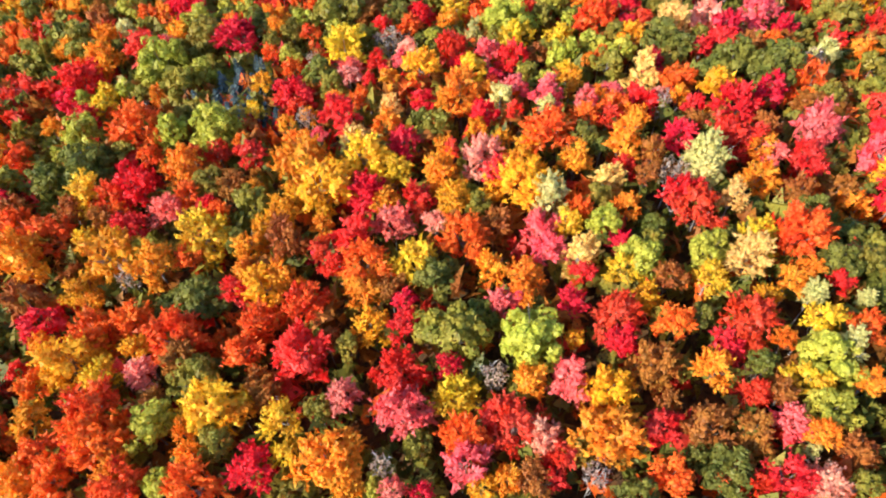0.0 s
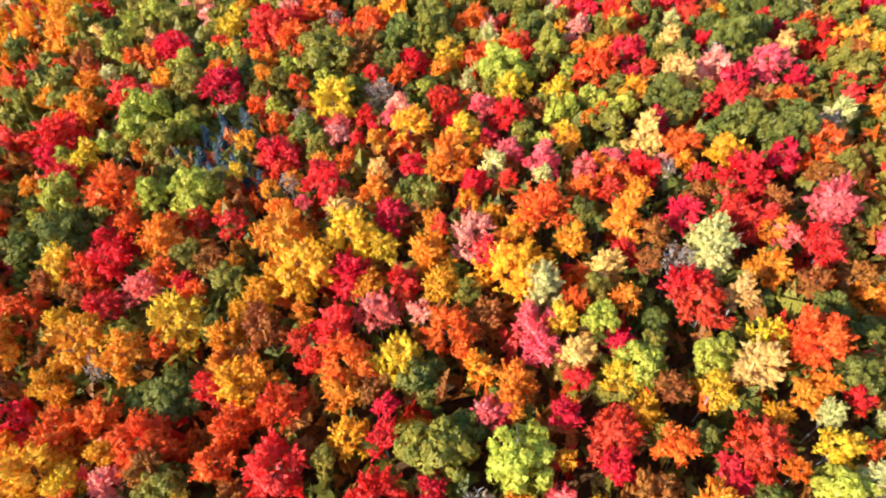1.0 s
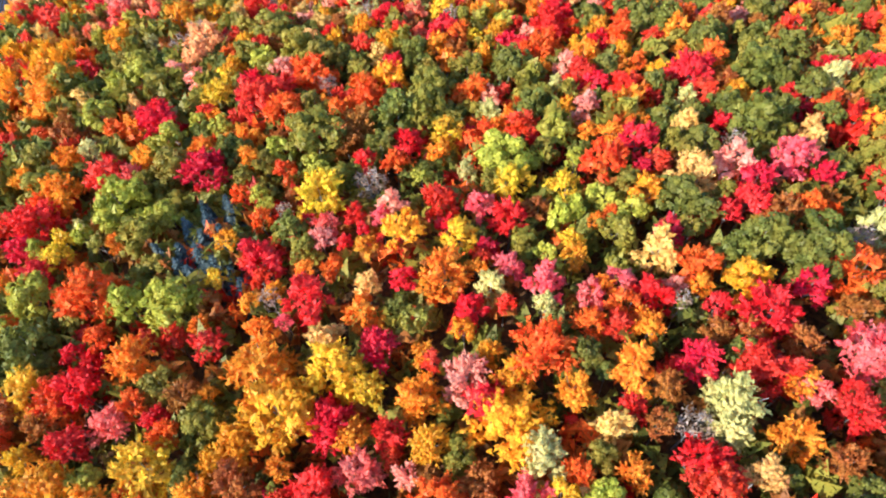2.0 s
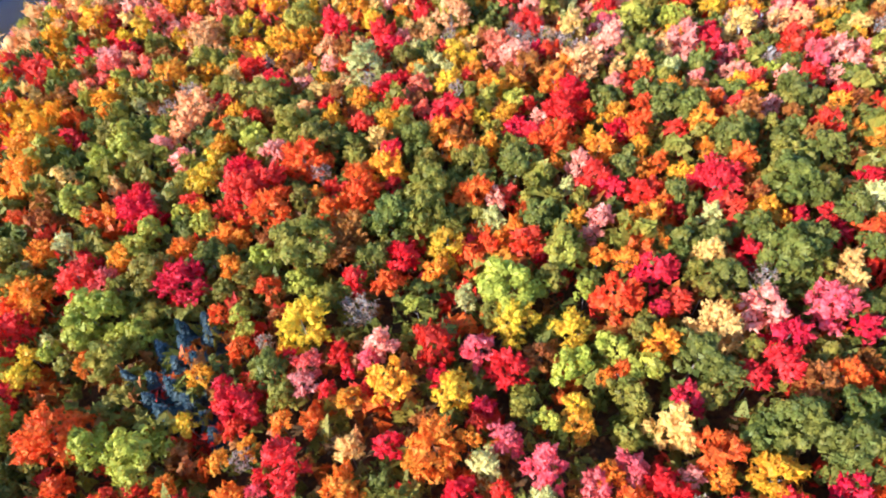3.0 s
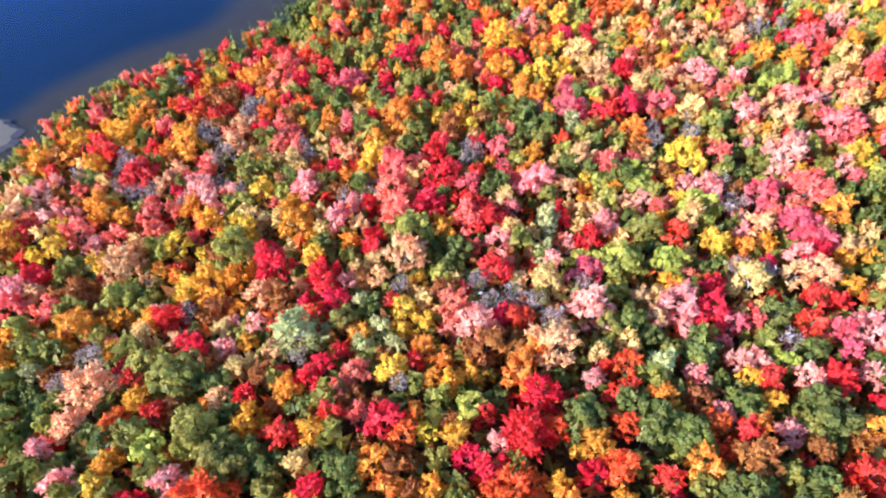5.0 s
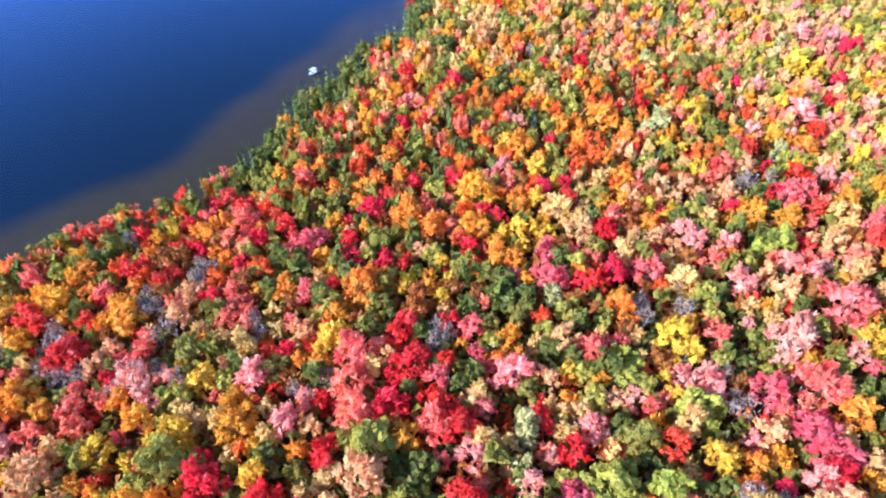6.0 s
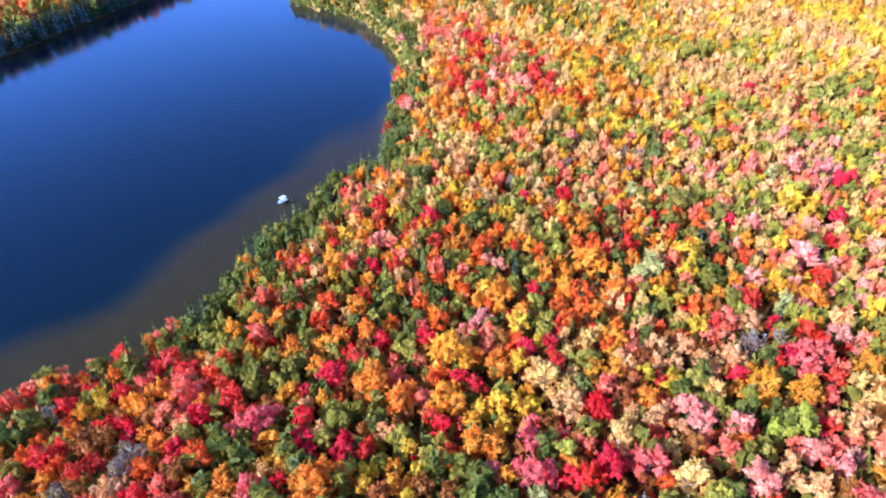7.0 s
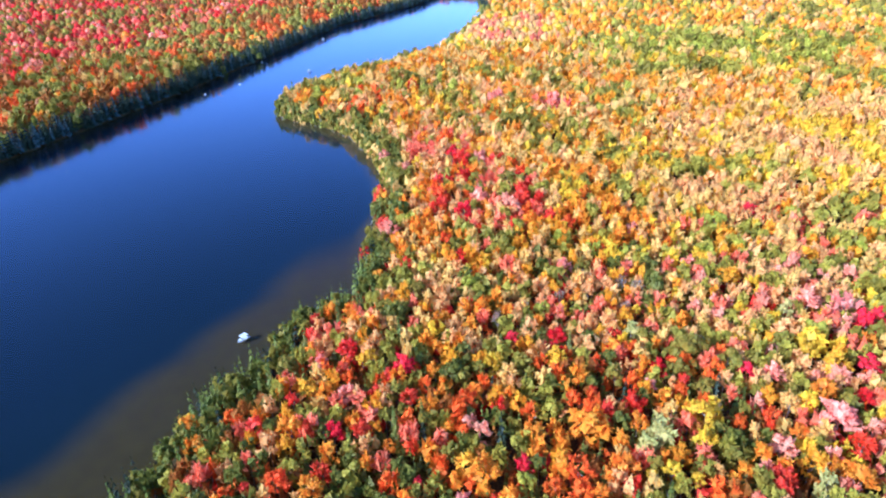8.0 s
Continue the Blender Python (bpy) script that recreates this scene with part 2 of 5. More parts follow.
def outward(rng, centres, lobe, pull=0.6, up=0.3):
    """Ways that point out of some lobes, away from the heart of the crown and rather upwards."""
    out = rng.normal(size=(len(lobe), 3))
    out[:, 2] = out[:, 2] * 0.8 + up
    return unit(out + pull * unit(centres[lobe] - centres.mean(0)))


def fingers(rng, centres, radii, boughs, count, length, slim=1.0):
    """Leafy bough ends that rise out of some lobes like feathers, the tufts lying round each bough."""
    lobe = rng.choice(len(radii), boughs, p=radii**2 / np.sum(radii**2))
    out = outward(rng, centres, lobe, 0.9, 0.35)
    axis = unit(out + (0, 0, 0.35) + rng.normal(size=(boughs, 3)) * 0.18)
    root = centres[lobe] + out * (radii[lobe] * 0.35)[:, None]
    long = radii[lobe] * rng.uniform(0.7, 1.2, boughs) * slim
    thick = radii[lobe] * rng.uniform(0.13, 0.23, boughs) / slim
    pick = np.sort(rng.integers(0, boughs, count))
    s = rng.uniform(0.1, 1.0, count) ** 0.8
    ring = rng.normal(size=(count, 3)) + out[pick] * 0.9 + (0, 0, 0.5)
    ring = unit(ring - axis[pick] * np.sum(ring * axis[pick], -1, keepdims=True))
    wide = thick[pick] * np.sin(math.pi * (0.22 + 0.74 * s))
    at = root[pick] + axis[pick] * (long[pick] * s)[:, None] + ring * wide[:, None]
    face = unit(ring + axis[pick] * (1.3 * s - 0.3)[:, None] + rng.normal(size=(count, 3)) * 0.3)
    along = unit(axis[pick] + ring * 0.35 + rng.normal(size=(count, 3)) * 0.3)
    return leaf_triangles(at, along, face, length * rng.uniform(0.6, 1.35, count), 0.36)


def puffs(rng, centres, radii, heads, count, length):
    """Small rounded heads of leaves that crowd on the skins of some lobes, as on oaks and birches."""
    lobe = rng.choice(len(radii), heads, p=radii**2 / np.sum(radii**2))
    out = outward(rng, centres, lobe)
    heart = centres[lobe] + out * (radii[lobe] * rng.uniform(0.6, 0.95, heads))[:, None]
    size = radii[lobe] * rng.uniform(0.34, 0.58, heads)
    pick = np.sort(rng.integers(0, heads, count))
    way = unit(rng.normal(size=(count, 3)) + out[pick] * 0.8 + (0, 0, 0.35))
    at = heart[pick] + way * (size[pick] * rng.uniform(0.85, 1.1, count))[:, None]
    face = unit(way + rng.normal(size=(count, 3)) * 0.32)
    along = unit(rng.normal(size=(count, 3)) + (0, 0, 0.6))
    return leaf_triangles(at, along, face, length * rng.uniform(0.65, 1.3, count), 0.5)


def shells(rng, centres, radii, count, length, depth=(0.8, 1.06)):
    """Leaf patches that lie along the skins of some lobes: the filling of a crown, and crowns seen from farther off."""
    lobe = rng.choice(len(radii), count, p=radii**2 / np.sum(radii**2))
    out = outward(rng, centres, lobe, 0.5)
    at = centres[lobe] + out * (radii[lobe] * rng.uniform(*depth, count))[:, None]
    face = unit(out + rng.normal(size=(count, 3)) * 0.34)
    along = unit(rng.normal(size=(count, 3)) * 0.6 + out * 0.3 + (0, 0, 1.0))
    return leaf_triangles(at, along, face, length * rng.uniform(0.6, 1.25, count), 0.45)


def crown_corners(seed, count, length, form="round"):
    """A crown about one across in radius, its base at height zero; forms: round, cloud, tall, spire."""
    rng = np.random.default_rng(seed)
    if form == "spire":
        tiers, boughs, twigs = (15, 9, 6) if count > 1200 else (13, 8, 3) if count > 600 else (10, 7, 2) if count > 200 else (7, 6, 0)
        parts = []
        for h in np.linspace(0.0, 1.0, tiers):
            turn = np.arange(boughs) * 6.283 / boughs + h * 17 + rng.normal(size=boughs) * 0.15
            reach = (1.02 - 0.94 * h) * rng.uniform(0.5, 1.25, boughs)
            high = 4.15 * h + 0.3 + rng.normal(size=boughs) * 0.06
            way = np.stack([np.cos(turn), np.sin(turn), np.zeros(boughs)], -1)
            side = np.stack([-np.sin(turn), np.cos(turn), np.zeros(boughs)], -1)
            root = np.stack([0 * high, 0 * high, high + 0.35], -1)
            tip = way * reach[:, None] + np.stack([0 * high, 0 * high, high - 0.45 * reach], -1)
            half = root * 0.5 + tip * 0.5 + (0, 0, 0.1)
            wide = side * (reach * 0.42)[:, None]
            parts.append(np.stack([root, half - wide, tip], 1).reshape(-1, 3))
            parts.append(np.stack([root, tip, half + wide], 1).reshape(-1, 3))
            for _ in range(twigs):
                s = rng.uniform(0.25, 1.0, boughs)[:, None]
                at = root * (1 - s) + tip * s
                leg = unit(way + side * rng.normal(size=(boughs, 1)) * 0.9 + (0, 0, 0.25)) * (length * (1.25 - 0.6 * h))
                parts.append(np.stack([at - side * length * 0.3, at + side * length * 0.3, at + leg], 1).reshape(-1, 3))
        return np.concatenate(parts)
    lobes = 11 if count > 600 else 9 if count > 200 else 7 if count > 60 else 4
    turn = np.arange(lobes) * 2.4 + rng.uniform(-0.6, 0.6, lobes) + rng.uniform(0, 6)
    rise = np.clip(np.linspace(0.05, 1.0, lobes) + rng.uniform(-0.08, 0.08, lobes), 0, 1)
    reach = 0.66 * np.sqrt(1 - (rise * 0.93) ** 2) * rng.uniform(0.65, 1.2, lobes)
    tall = 1.85 if form == "tall" else 1.35
    centres = np.stack([np.cos(turn) * reach, np.sin(turn) * reach, 0.4 + rise * tall * 0.8], -1)
    if form == "tall":
        centres[:, :2] *= 0.75
    radii = rng.uniform(0.32, 0.52, lobes) if count > 60 else rng.uniform(0.42, 0.6, lobes)
    if count <= 60:
        return shells(rng, centres, radii, count, length)
    heads = 104 if count > 1200 else 64 if count > 600 else 40 if count > 200 else 16
    skin = count // 5 if form != "cloud" else count // 7
    filling = shells(rng, centres, radii, skin, length * 1.7, (0.45, 0.8))
    tufts = puffs(rng, centres, radii, heads // 2, count - skin, length * 1.12) if form == "cloud" else fingers(rng, centres, radii, heads, count - skin, length, 1.0 if count > 1200 else 0.85)
    return np.concatenate([filling, tufts])


def domes(seed, form):
    """A far crown as some uneven leafy domes, each one grown together, with loose tufts: corners and triangles."""
    rng = np.random.default_rng(seed)
    verts, faces = [], []
    if form == "spire":
        lobes, rings = [(0.0, 0.0, 0.0, 0.62)], [(1.0, 0.0), (0.5, 2.2)]
    else:
        lobes = [(math.cos(a) * q, math.sin(a) * q, h, s) for a, q, h, s in (
            (rng.uniform(0, 2), 0.3, 0.75, rng.uniform(0.5, 0.62)), (rng.uniform(2, 4), 0.48, 0.35, rng.uniform(0.46, 0.6)),
            (rng.uniform(4, 6), 0.46, 0.3, rng.uniform(0.42, 0.58)))]
        rings = [(1.0, 0.1), (0.72, 0.8)]
    for x, y, h, s in lobes:
        start = len(verts)
        up = 1.0 if form == "spire" else s
        for k, (wide, level) in enumerate(rings):
            for n in range(6):
                a = n * 1.0472 + k * 0.5
                w = s * wide * rng.uniform(0.65, 1.3)
                verts.append((x + math.cos(a) * w, y + math.sin(a) * w, h + level * up + rng.uniform(-0.1, 0.1)))
        verts.append((x, y, h + (1.25 * s if form != "spire" else 4.3)))
        for k in range(len(rings) - 1):
            for n in range(6):
                a, c = start + 6 * k + n, start + 6 * k + (n + 1) % 6
                faces += [(a, c, c + 6), (a, c + 6, a + 6)]
        last = start + 6 * (len(rings) - 1)
        faces += [(last + n, last + (n + 1) % 6, len(verts) - 1) for n in range(6)]
    if form != "spire":
        heart = np.array([lobe[:3] for lobe in lobes])
        loose = shells(rng, heart + (0, 0, 0.2), np.full(len(lobes), 0.58), 16, 0.36)
        faces += [(len(verts) + 3 * n, len(verts) + 3 * n + 1, len(verts) + 3 * n + 2) for n in range(16)]
        verts += [tuple(p) for p in loose]
    return np.array(verts), np.array(faces)


def tube(points, radii, sides=5):
    """Rings along a line of points, closed to a point at the end."""
    points = [Vector(p) for p in points]
    verts, faces = [], []
    for k, (p, r) in enumerate(zip(points, radii)):
        way = (points[min(k + 1, len(points) - 1)] - points[max(k - 1, 0)]).normalized()
        u = way.orthogonal().normalized()
        v = way.cross(u)
        verts += [tuple(p + (u * math.cos(a) + v * math.sin(a)) * r) for a in (2 * math.pi * s / sides for s in range(sides))]
    for k in range(len(points) - 1):
        for s in range(sides):
            a, b = k * sides + s, k * sides + (s + 1) % sides
            faces += [(a, b, b + sides), (a, b + sides, a + sides)]
    return verts, faces


def join(pieces):
    """One mesh of a trunk and its limbs, each limb grown together with the nearest corner of what it springs from."""
    verts, faces = [], []
    for v, f in pieces:
        start = len(verts)
        near = min(range(start), key=lambda n: (Vector(verts[n]) - Vector(v[0])).length_squared) if start else 0
        verts += list(v)
        faces += [tuple(near if start and i == 0 else i + start for i in face) for face in f]
    return verts, faces


def limb_pieces(seed, base, top, spread_, limbs, twigs=0, thick=0.16, sides=5):
    """A trunk with limbs that rise outwards, in metres for a crown of three metres' radius."""
    rng = random.Random(seed)
    bend = Vector((rng.uniform(-0.3, 0.3), rng.uniform(-0.3, 0.3), 0))
    line = [Vector((0, 0, -0.4)), Vector((0, 0, base * 0.5)) + bend * 0.4, Vector((0, 0, base)) + bend, Vector((0, 0, top)) + bend * 1.6]
    pieces = [tube(line, [thick * 1.25, thick, thick * 0.8, thick * 0.12], sides + 1)]
    for k in range(limbs):
        turn = k * 2.4 + rng.uniform(-0.4, 0.4)
        start = line[2].lerp(line[3], rng.uniform(0.0, 0.55))
        out = Vector((math.cos(turn), math.sin(turn), 0))
        end = start + out * spread_ * rng.uniform(0.6, 1.0) + Vector((0, 0, (top - base) * rng.uniform(0.3, 0.6)))
        middle = start.lerp(end, 0.5) + Vector((0, 0, -0.15)) + out * 0.2
        pieces.append(tube([start, middle, end], [thick * 0.5, thick * 0.36, 0.02], sides - 1))
        for _ in range(twigs):
            a = middle.lerp(end, rng.uniform(0.0, 0.8))
            way = Vector((rng.uniform(-1, 1), rng.uniform(-1, 1), rng.uniform(0.2, 1.1))).normalized()
            pieces.append(tube([a, a + way * rng.uniform(0.7, 1.6)], [0.045, 0.008], 3))
    return pieces


def crown_mesh(name, seed, count, length, form):
    corners = crown_corners(seed, count, length, form)
    return mesh_from(name, corners, np.arange(len(corners)).reshape(-1, 3), [LEAVES["green"]])


CROWNS = {(form, level): [crown_mesh("crown", 31 * k + len(form), count, length, form) for k in range(6)]
          for level, (count, length) in {"fine": (2050, 0.14), "good": (820, 0.195), "middle": (380, 0.26)}.items()
          for form in ("round", "cloud", "tall", "spire")}
TRUNKS = {"fine": [mesh_from("trunk", *join(limb_pieces(k, 5.0, 10.6, 2.1, 6, sides=4)), [BARK]) for k in range(4)],
          "middle": [mesh_from("trunk", *join(limb_pieces(k, 5.0, 10.4, 1.9, 3, sides=4)), [BARK]) for k in range(4)]}
BARE = {"fine": [mesh_from("trunk", *join(limb_pieces(60 + k, 3.5, 11.0, 2.8, 11, 7, 0.15, 4)), [PALE_BARK]) for k in range(4)],
        "middle": [mesh_from("trunk", *join(limb_pieces(70 + k, 3.5, 11.0, 2.6, 8, 4, 0.17, 4)), [PALE_BARK]) for k in range(3)]}

KINDS = {
    "crimson": ("crimson_maple", "deep crimson maple with a dense rounded crown", "round"),
    "red": ("red_maple", "bright red maple in full autumn colour", "round"),
    "scarlet": ("scarlet_maple", "scarlet to orange maple with spreading leafy crown", "round"),
    "orange": ("sugar_maple", "orange sugar maple with a broad rounded crown", "round"),
    "gold": ("golden_maple", "golden orange maple among the forest canopy", "round"),
    "yellow": ("yellow_birch", "bright yellow birch with a light airy crown", "round"),
    "lime": ("green_birch", "yellow-green birch only beginning to turn", "cloud"),
    "pink": ("pink_maple", "salmon pink maple with thinning leaves", "round"),
    "cream": ("aspen", "pale cream-green aspen with a ragged crown", "tall"),
    "green": ("green_oak", "dark green broadleaf tree not yet turned", "cloud"),
    "olive": ("olive_oak", "olive green tree turning brown", "cloud"),
    "rust": ("brown_oak", "rust brown oak with a half-thinned crown", "round"),
    "tan": ("beech", "tan and peach coloured beech with dry leaves", "tall"),
    "khaki": ("ash", "khaki yellow-brown ash with a rounded crown", "cloud"),
    "rose": ("rose_maple", "rose red maple with lighter tips", "round"),
    "coral": ("coral_maple", "coral red maple with sunlit rounded crown", "round"),
    "peach": ("pale_maple", "peach and salmon coloured maple with a rounded crown", "round"),
    "hemlock": ("hemlock", "near-black green conifer with a narrow pointed crown, shade put into its colour", "spire"),
    "needles": ("cedar", "warm green cedar with a narrow pointed crown", "spire"),
    "spruce": ("spruce", "dark blue-green spruce with a narrow pointed crown", "spire"),
    "bare": ("bare_tree", "nearly leafless tree with mauve-grey twigs and pale limbs", ""),
}
rng = np.random.default_rng(5)


def plant(tint, x, y, r, level, z, low=0.0):
    """One tree: an empty at its foot, a trunk with limbs, and a crown."""
    name, label, form = KINDS[tint]
    tree = tagged(new(name), label, "tree", name.replace("_", " ") + " trees of the forest")
    tree.empty_display_size = 0.5
    turn = rng.uniform(0, 360)
    tree.matrix_basis = pose(x, y, z, rng.uniform(-3, 3), rng.uniform(-3, 3), turn)
    k = int(rng.integers(0, 60))
    if form == "":
        shapes = BARE["fine" if level == "fine" else "middle"]
        limbs = new("trunk", shapes[k % len(shapes)])
        limbs.parent = tree
        limbs.scale = (r / 2.9, r / 2.9, rng.uniform(0.85, 1.05))
        twigs = new("twig_crown", CROWNS["round", "middle"][k % 6])
        twigs.parent = tree
        twigs.location, twigs.scale = (0, 0, 10.6 - 1.9 * r), (r, r, r)
        twigs.material_slots[0].link = "OBJECT"
        twigs.material_slots[0].material = LEAVES["bare"]
        return tree
    high = (7.2 if form != "spire" else 7.6) + 1.45 * r - low + rng.uniform(-0.6, 0.6)
    mesh = CROWNS[form, FINER[level] if r > 3.5 and y < 285 else level][k % 6]
    crown = new("crown", mesh)
    crown.parent = tree
    if form == "spire":
        high += 2.5 if y > 285 else -2.6 if y < 120 else 0.0
        wide = r * (1.15 if y > 285 else 1.45 if y < 120 else 1.25)
        crown.location, crown.scale = (0, 0, 0.8), (wide, wide, (high - 0.8) / 4.5)
    else:
        rise = 2.3 if form == "tall" else 1.9
        crown.scale = (r * rng.uniform(0.92, 1.18), r * rng.uniform(0.92, 1.18), r * rng.uniform(0.9, 1.2))
        crown.location = (0, 0, high - rise * crown.scale.z)
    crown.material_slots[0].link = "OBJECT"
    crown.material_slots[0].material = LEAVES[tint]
    trunk = new("trunk", TRUNKS["fine" if level == "fine" else "middle"][k % 4])
    trunk.parent = tree
    trunk.scale = (r / 3.0, r / 3.0, (high - 0.3 * r) / 10.6)
    if tint in ("yellow", "cream", "tan"):
        trunk.material_slots[0].link = "OBJECT"
        trunk.material_slots[0].material = PALE_BARK
    return tree


# ---- stands of trees, as they are seen from above: place and crown radius ----
STANDS = []
# slope
STANDS.append(("crimson", [
    (27.6, 16.7, 1.5), (-3.1, 18.0, 1.4), (9.7, 18.6, 1.6), (-20.6, 21.9, 2.3), (-5.6, 31.0, 3.4), (18.6, 32.2, 2.1), (31.4, 33.0,
    2.9), (-54.8, 37.2, 1.6), (42.9, 37.4, 1.5), (14.2, 38.1, 1.9), (21.9, 46.7, 1.8), (-13.5, 48.1, 2.2), (31.4, 49.2, 2.9), (-15.5,
    51.1, 2.0), (29.9, 52.7, 3.0), (-2.9, 55.1, 1.3), (-3.7, 58.5, 2.4), (24.3, 59.4, 2.0), (-10.8, 60.4, 3.5), (40.0, 63.6, 4.0),
    (-47.6, 68.0, 3.6), (24.8, 70.3, 2.2), (43.6, 71.6, 3.9), (-52.8, 74.9, 2.1), (50.0, 75.0, 2.9), (6.6, 75.2, 2.7), (-40.7, 75.5,
    2.1), (-36.1, 75.7, 2.5)]))
STANDS.append(("crimson", [
    (30.7, 75.8, 3.0), (-2.6, 81.8, 2.1), (-24.8, 84.7, 2.0), (8.9, 84.8, 1.5), (9.5, 86.4, 1.7), (-27.5, 88.8, 2.0), (3.6, 90.5,
    1.9), (13.3, 92.1, 3.1), (-11.1, 95.1, 2.1), (2.6, 95.2, 3.6), (50.8, 95.7, 3.4), (-71.0, 97.0, 2.8), (61.8, 98.2, 2.7)]))
STANDS.append(("red", [
    (30.2, 17.0, 2.5), (11.0, 20.6, 1.6), (20.2, 22.3, 1.9), (6.7, 23.7, 3.1), (4.4, 25.2, 2.0), (29.6, 25.6, 1.7), (29.6, 30.9, 2.0),
    (0.5, 31.6, 1.9), (-16.7, 34.9, 3.9), (18.9, 35.9, 2.8), (-4.9, 37.1, 2.0), (-4.6, 40.8, 1.7), (16.8, 42.0, 1.7), (-53.5, 43.0,
    3.3), (-27.6, 44.9, 2.5), (-12.1, 52.6, 3.0), (48.5, 58.0, 2.5), (-46.2, 59.9, 3.0), (49.3, 60.6, 1.8), (8.4, 61.3, 2.7), (-35.5,
    62.9, 1.9), (33.7, 65.8, 2.7), (1.5, 67.3, 1.5), (-6.1, 70.0, 2.6), (-30.7, 73.8, 2.8), (38.5, 73.8, 1.9), (11.2, 75.7, 1.5),
    (-15.7, 79.2, 3.7)]))
STANDS.append(("red", [
    (56.3, 80.5, 2.2), (35.9, 87.1, 2.5), (-24.6, 88.2, 3.5), (-12.5, 89.7, 1.6), (44.8, 89.9, 2.2), (-28.0, 91.2, 1.8), (-65.6, 91.4,
    2.9), (48.2, 92.2, 3.0), (-9.9, 92.6, 1.3), (-18.8, 96.1, 1.3)]))
STANDS.append(("scarlet", [
    (20.0, 17.6, 2.3), (-26.6, 20.3, 3.4), (-34.7, 20.5, 2.9), (-42.4, 21.8, 2.4), (1.4, 23.4, 2.8), (-42.3, 24.1, 1.9), (-39.1, 24.8,
    3.9), (-46.1, 25.8, 2.5), (-41.0, 29.6, 3.8), (42.7, 31.4, 2.0), (25.2, 33.5, 2.1), (-50.5, 33.9, 2.7), (-23.8, 35.2, 2.6),
    (-33.6, 39.2, 4.1), (-23.3, 40.3, 2.8), (-45.5, 41.3, 3.9), (-17.1, 41.8, 3.1), (-40.2, 42.4, 2.9), (41.0, 43.7, 3.8), (-9.7,
    46.9, 3.2), (3.3, 50.0, 3.9), (-35.4, 52.4, 2.3), (17.7, 53.0, 1.8), (-59.4, 60.8, 3.8), (-33.2, 60.9, 2.2), (-38.8, 64.8, 2.3),
    (-49.9, 65.0, 1.6), (-51.7, 66.9, 3.0)]))
STANDS.append(("scarlet", [
    (15.8, 67.6, 3.9), (21.3, 70.5, 2.2), (26.6, 73.7, 2.6), (-49.0, 77.5, 2.6), (57.4, 77.6, 3.7), (37.5, 80.4, 3.3), (-52.0, 84.3,
    4.9), (-13.6, 85.4, 2.1), (56.6, 90.8, 2.2), (28.2, 91.9, 1.9), (-27.0, 97.3, 2.1)]))
STANDS.append(("orange", [
    (5.5, 19.2, 1.6), (-10.1, 19.7, 2.2), (34.0, 21.1, 1.6), (15.6, 21.4, 3.4), (-47.1, 22.1, 2.4), (-12.5, 22.4, 3.4), (-35.8, 23.1,
    2.4), (-28.6, 23.9, 1.8), (13.7, 24.1, 1.7), (40.0, 24.8, 1.6), (-28.9, 26.9, 1.6), (8.1, 28.2, 2.3), (27.4, 28.4, 2.3), (35.2,
    30.6, 1.2), (37.6, 37.6, 1.8), (39.7, 39.1, 2.2), (-52.2, 40.1, 1.8), (9.1, 40.2, 1.7), (9.6, 42.7, 2.3), (-10.1, 42.7, 2.8),
    (5.8, 45.2, 2.1), (-20.8, 47.1, 2.5), (-26.7, 48.6, 2.3), (-39.0, 51.0, 3.8), (24.1, 52.3, 2.1), (-26.5, 52.8, 2.7), (40.9, 55.1,
    2.8), (-16.9, 55.6, 1.7)]))
STANDS.append(("orange", [
    (-62.9, 56.7, 4.1), (-7.8, 58.2, 2.4), (18.8, 61.3, 2.7), (43.3, 62.3, 2.3), (-0.2, 62.8, 3.5), (25.6, 63.4, 3.0), (-28.2, 65.7,
    1.5), (-20.6, 68.4, 5.2), (0.4, 69.1, 1.9), (29.5, 70.2, 2.2), (-41.4, 71.4, 3.6), (-22.5, 74.8, 2.4), (-7.7, 76.4, 2.8), (37.9,
    77.0, 1.9), (-33.0, 77.0, 2.1), (24.4, 77.1, 1.9), (-25.8, 79.9, 1.7), (3.6, 81.1, 4.0), (7.6, 82.0, 1.6), (-22.5, 82.2, 1.9),
    (-18.2, 85.3, 1.7), (-8.5, 88.0, 2.2), (-71.5, 89.2, 1.9), (25.8, 90.8, 1.5), (-53.2, 96.4, 2.0)]))
STANDS.append(("gold", [
    (2.8, 18.0, 1.5), (16.3, 26.9, 2.6), (-23.3, 28.4, 1.6), (-48.4, 29.4, 2.6), (14.2, 33.7, 1.2), (35.4, 36.2, 1.5), (-46.6, 36.8,
    4.1), (-8.5, 37.6, 2.6), (-38.6, 38.0, 2.1), (23.0, 38.5, 1.9), (-23.8, 45.3, 3.2), (-48.4, 46.7, 1.9), (-50.7, 48.7, 2.3),
    (-46.8, 54.0, 4.3), (-60.2, 54.1, 2.4), (-25.8, 56.3, 2.1), (1.2, 57.2, 2.7), (11.2, 58.5, 4.1), (-22.4, 58.8, 2.8), (-17.1, 61.2,
    5.2), (11.8, 65.1, 3.1), (9.2, 67.9, 1.8), (5.7, 72.0, 1.9), (42.7, 77.0, 3.4), (0.7, 78.9, 1.6), (21.9, 84.1, 2.2), (-3.2, 89.6,
    3.4), (-32.2, 92.8, 2.1)]))
STANDS.append(("gold", [
    (34.6, 95.6, 2.7)]))
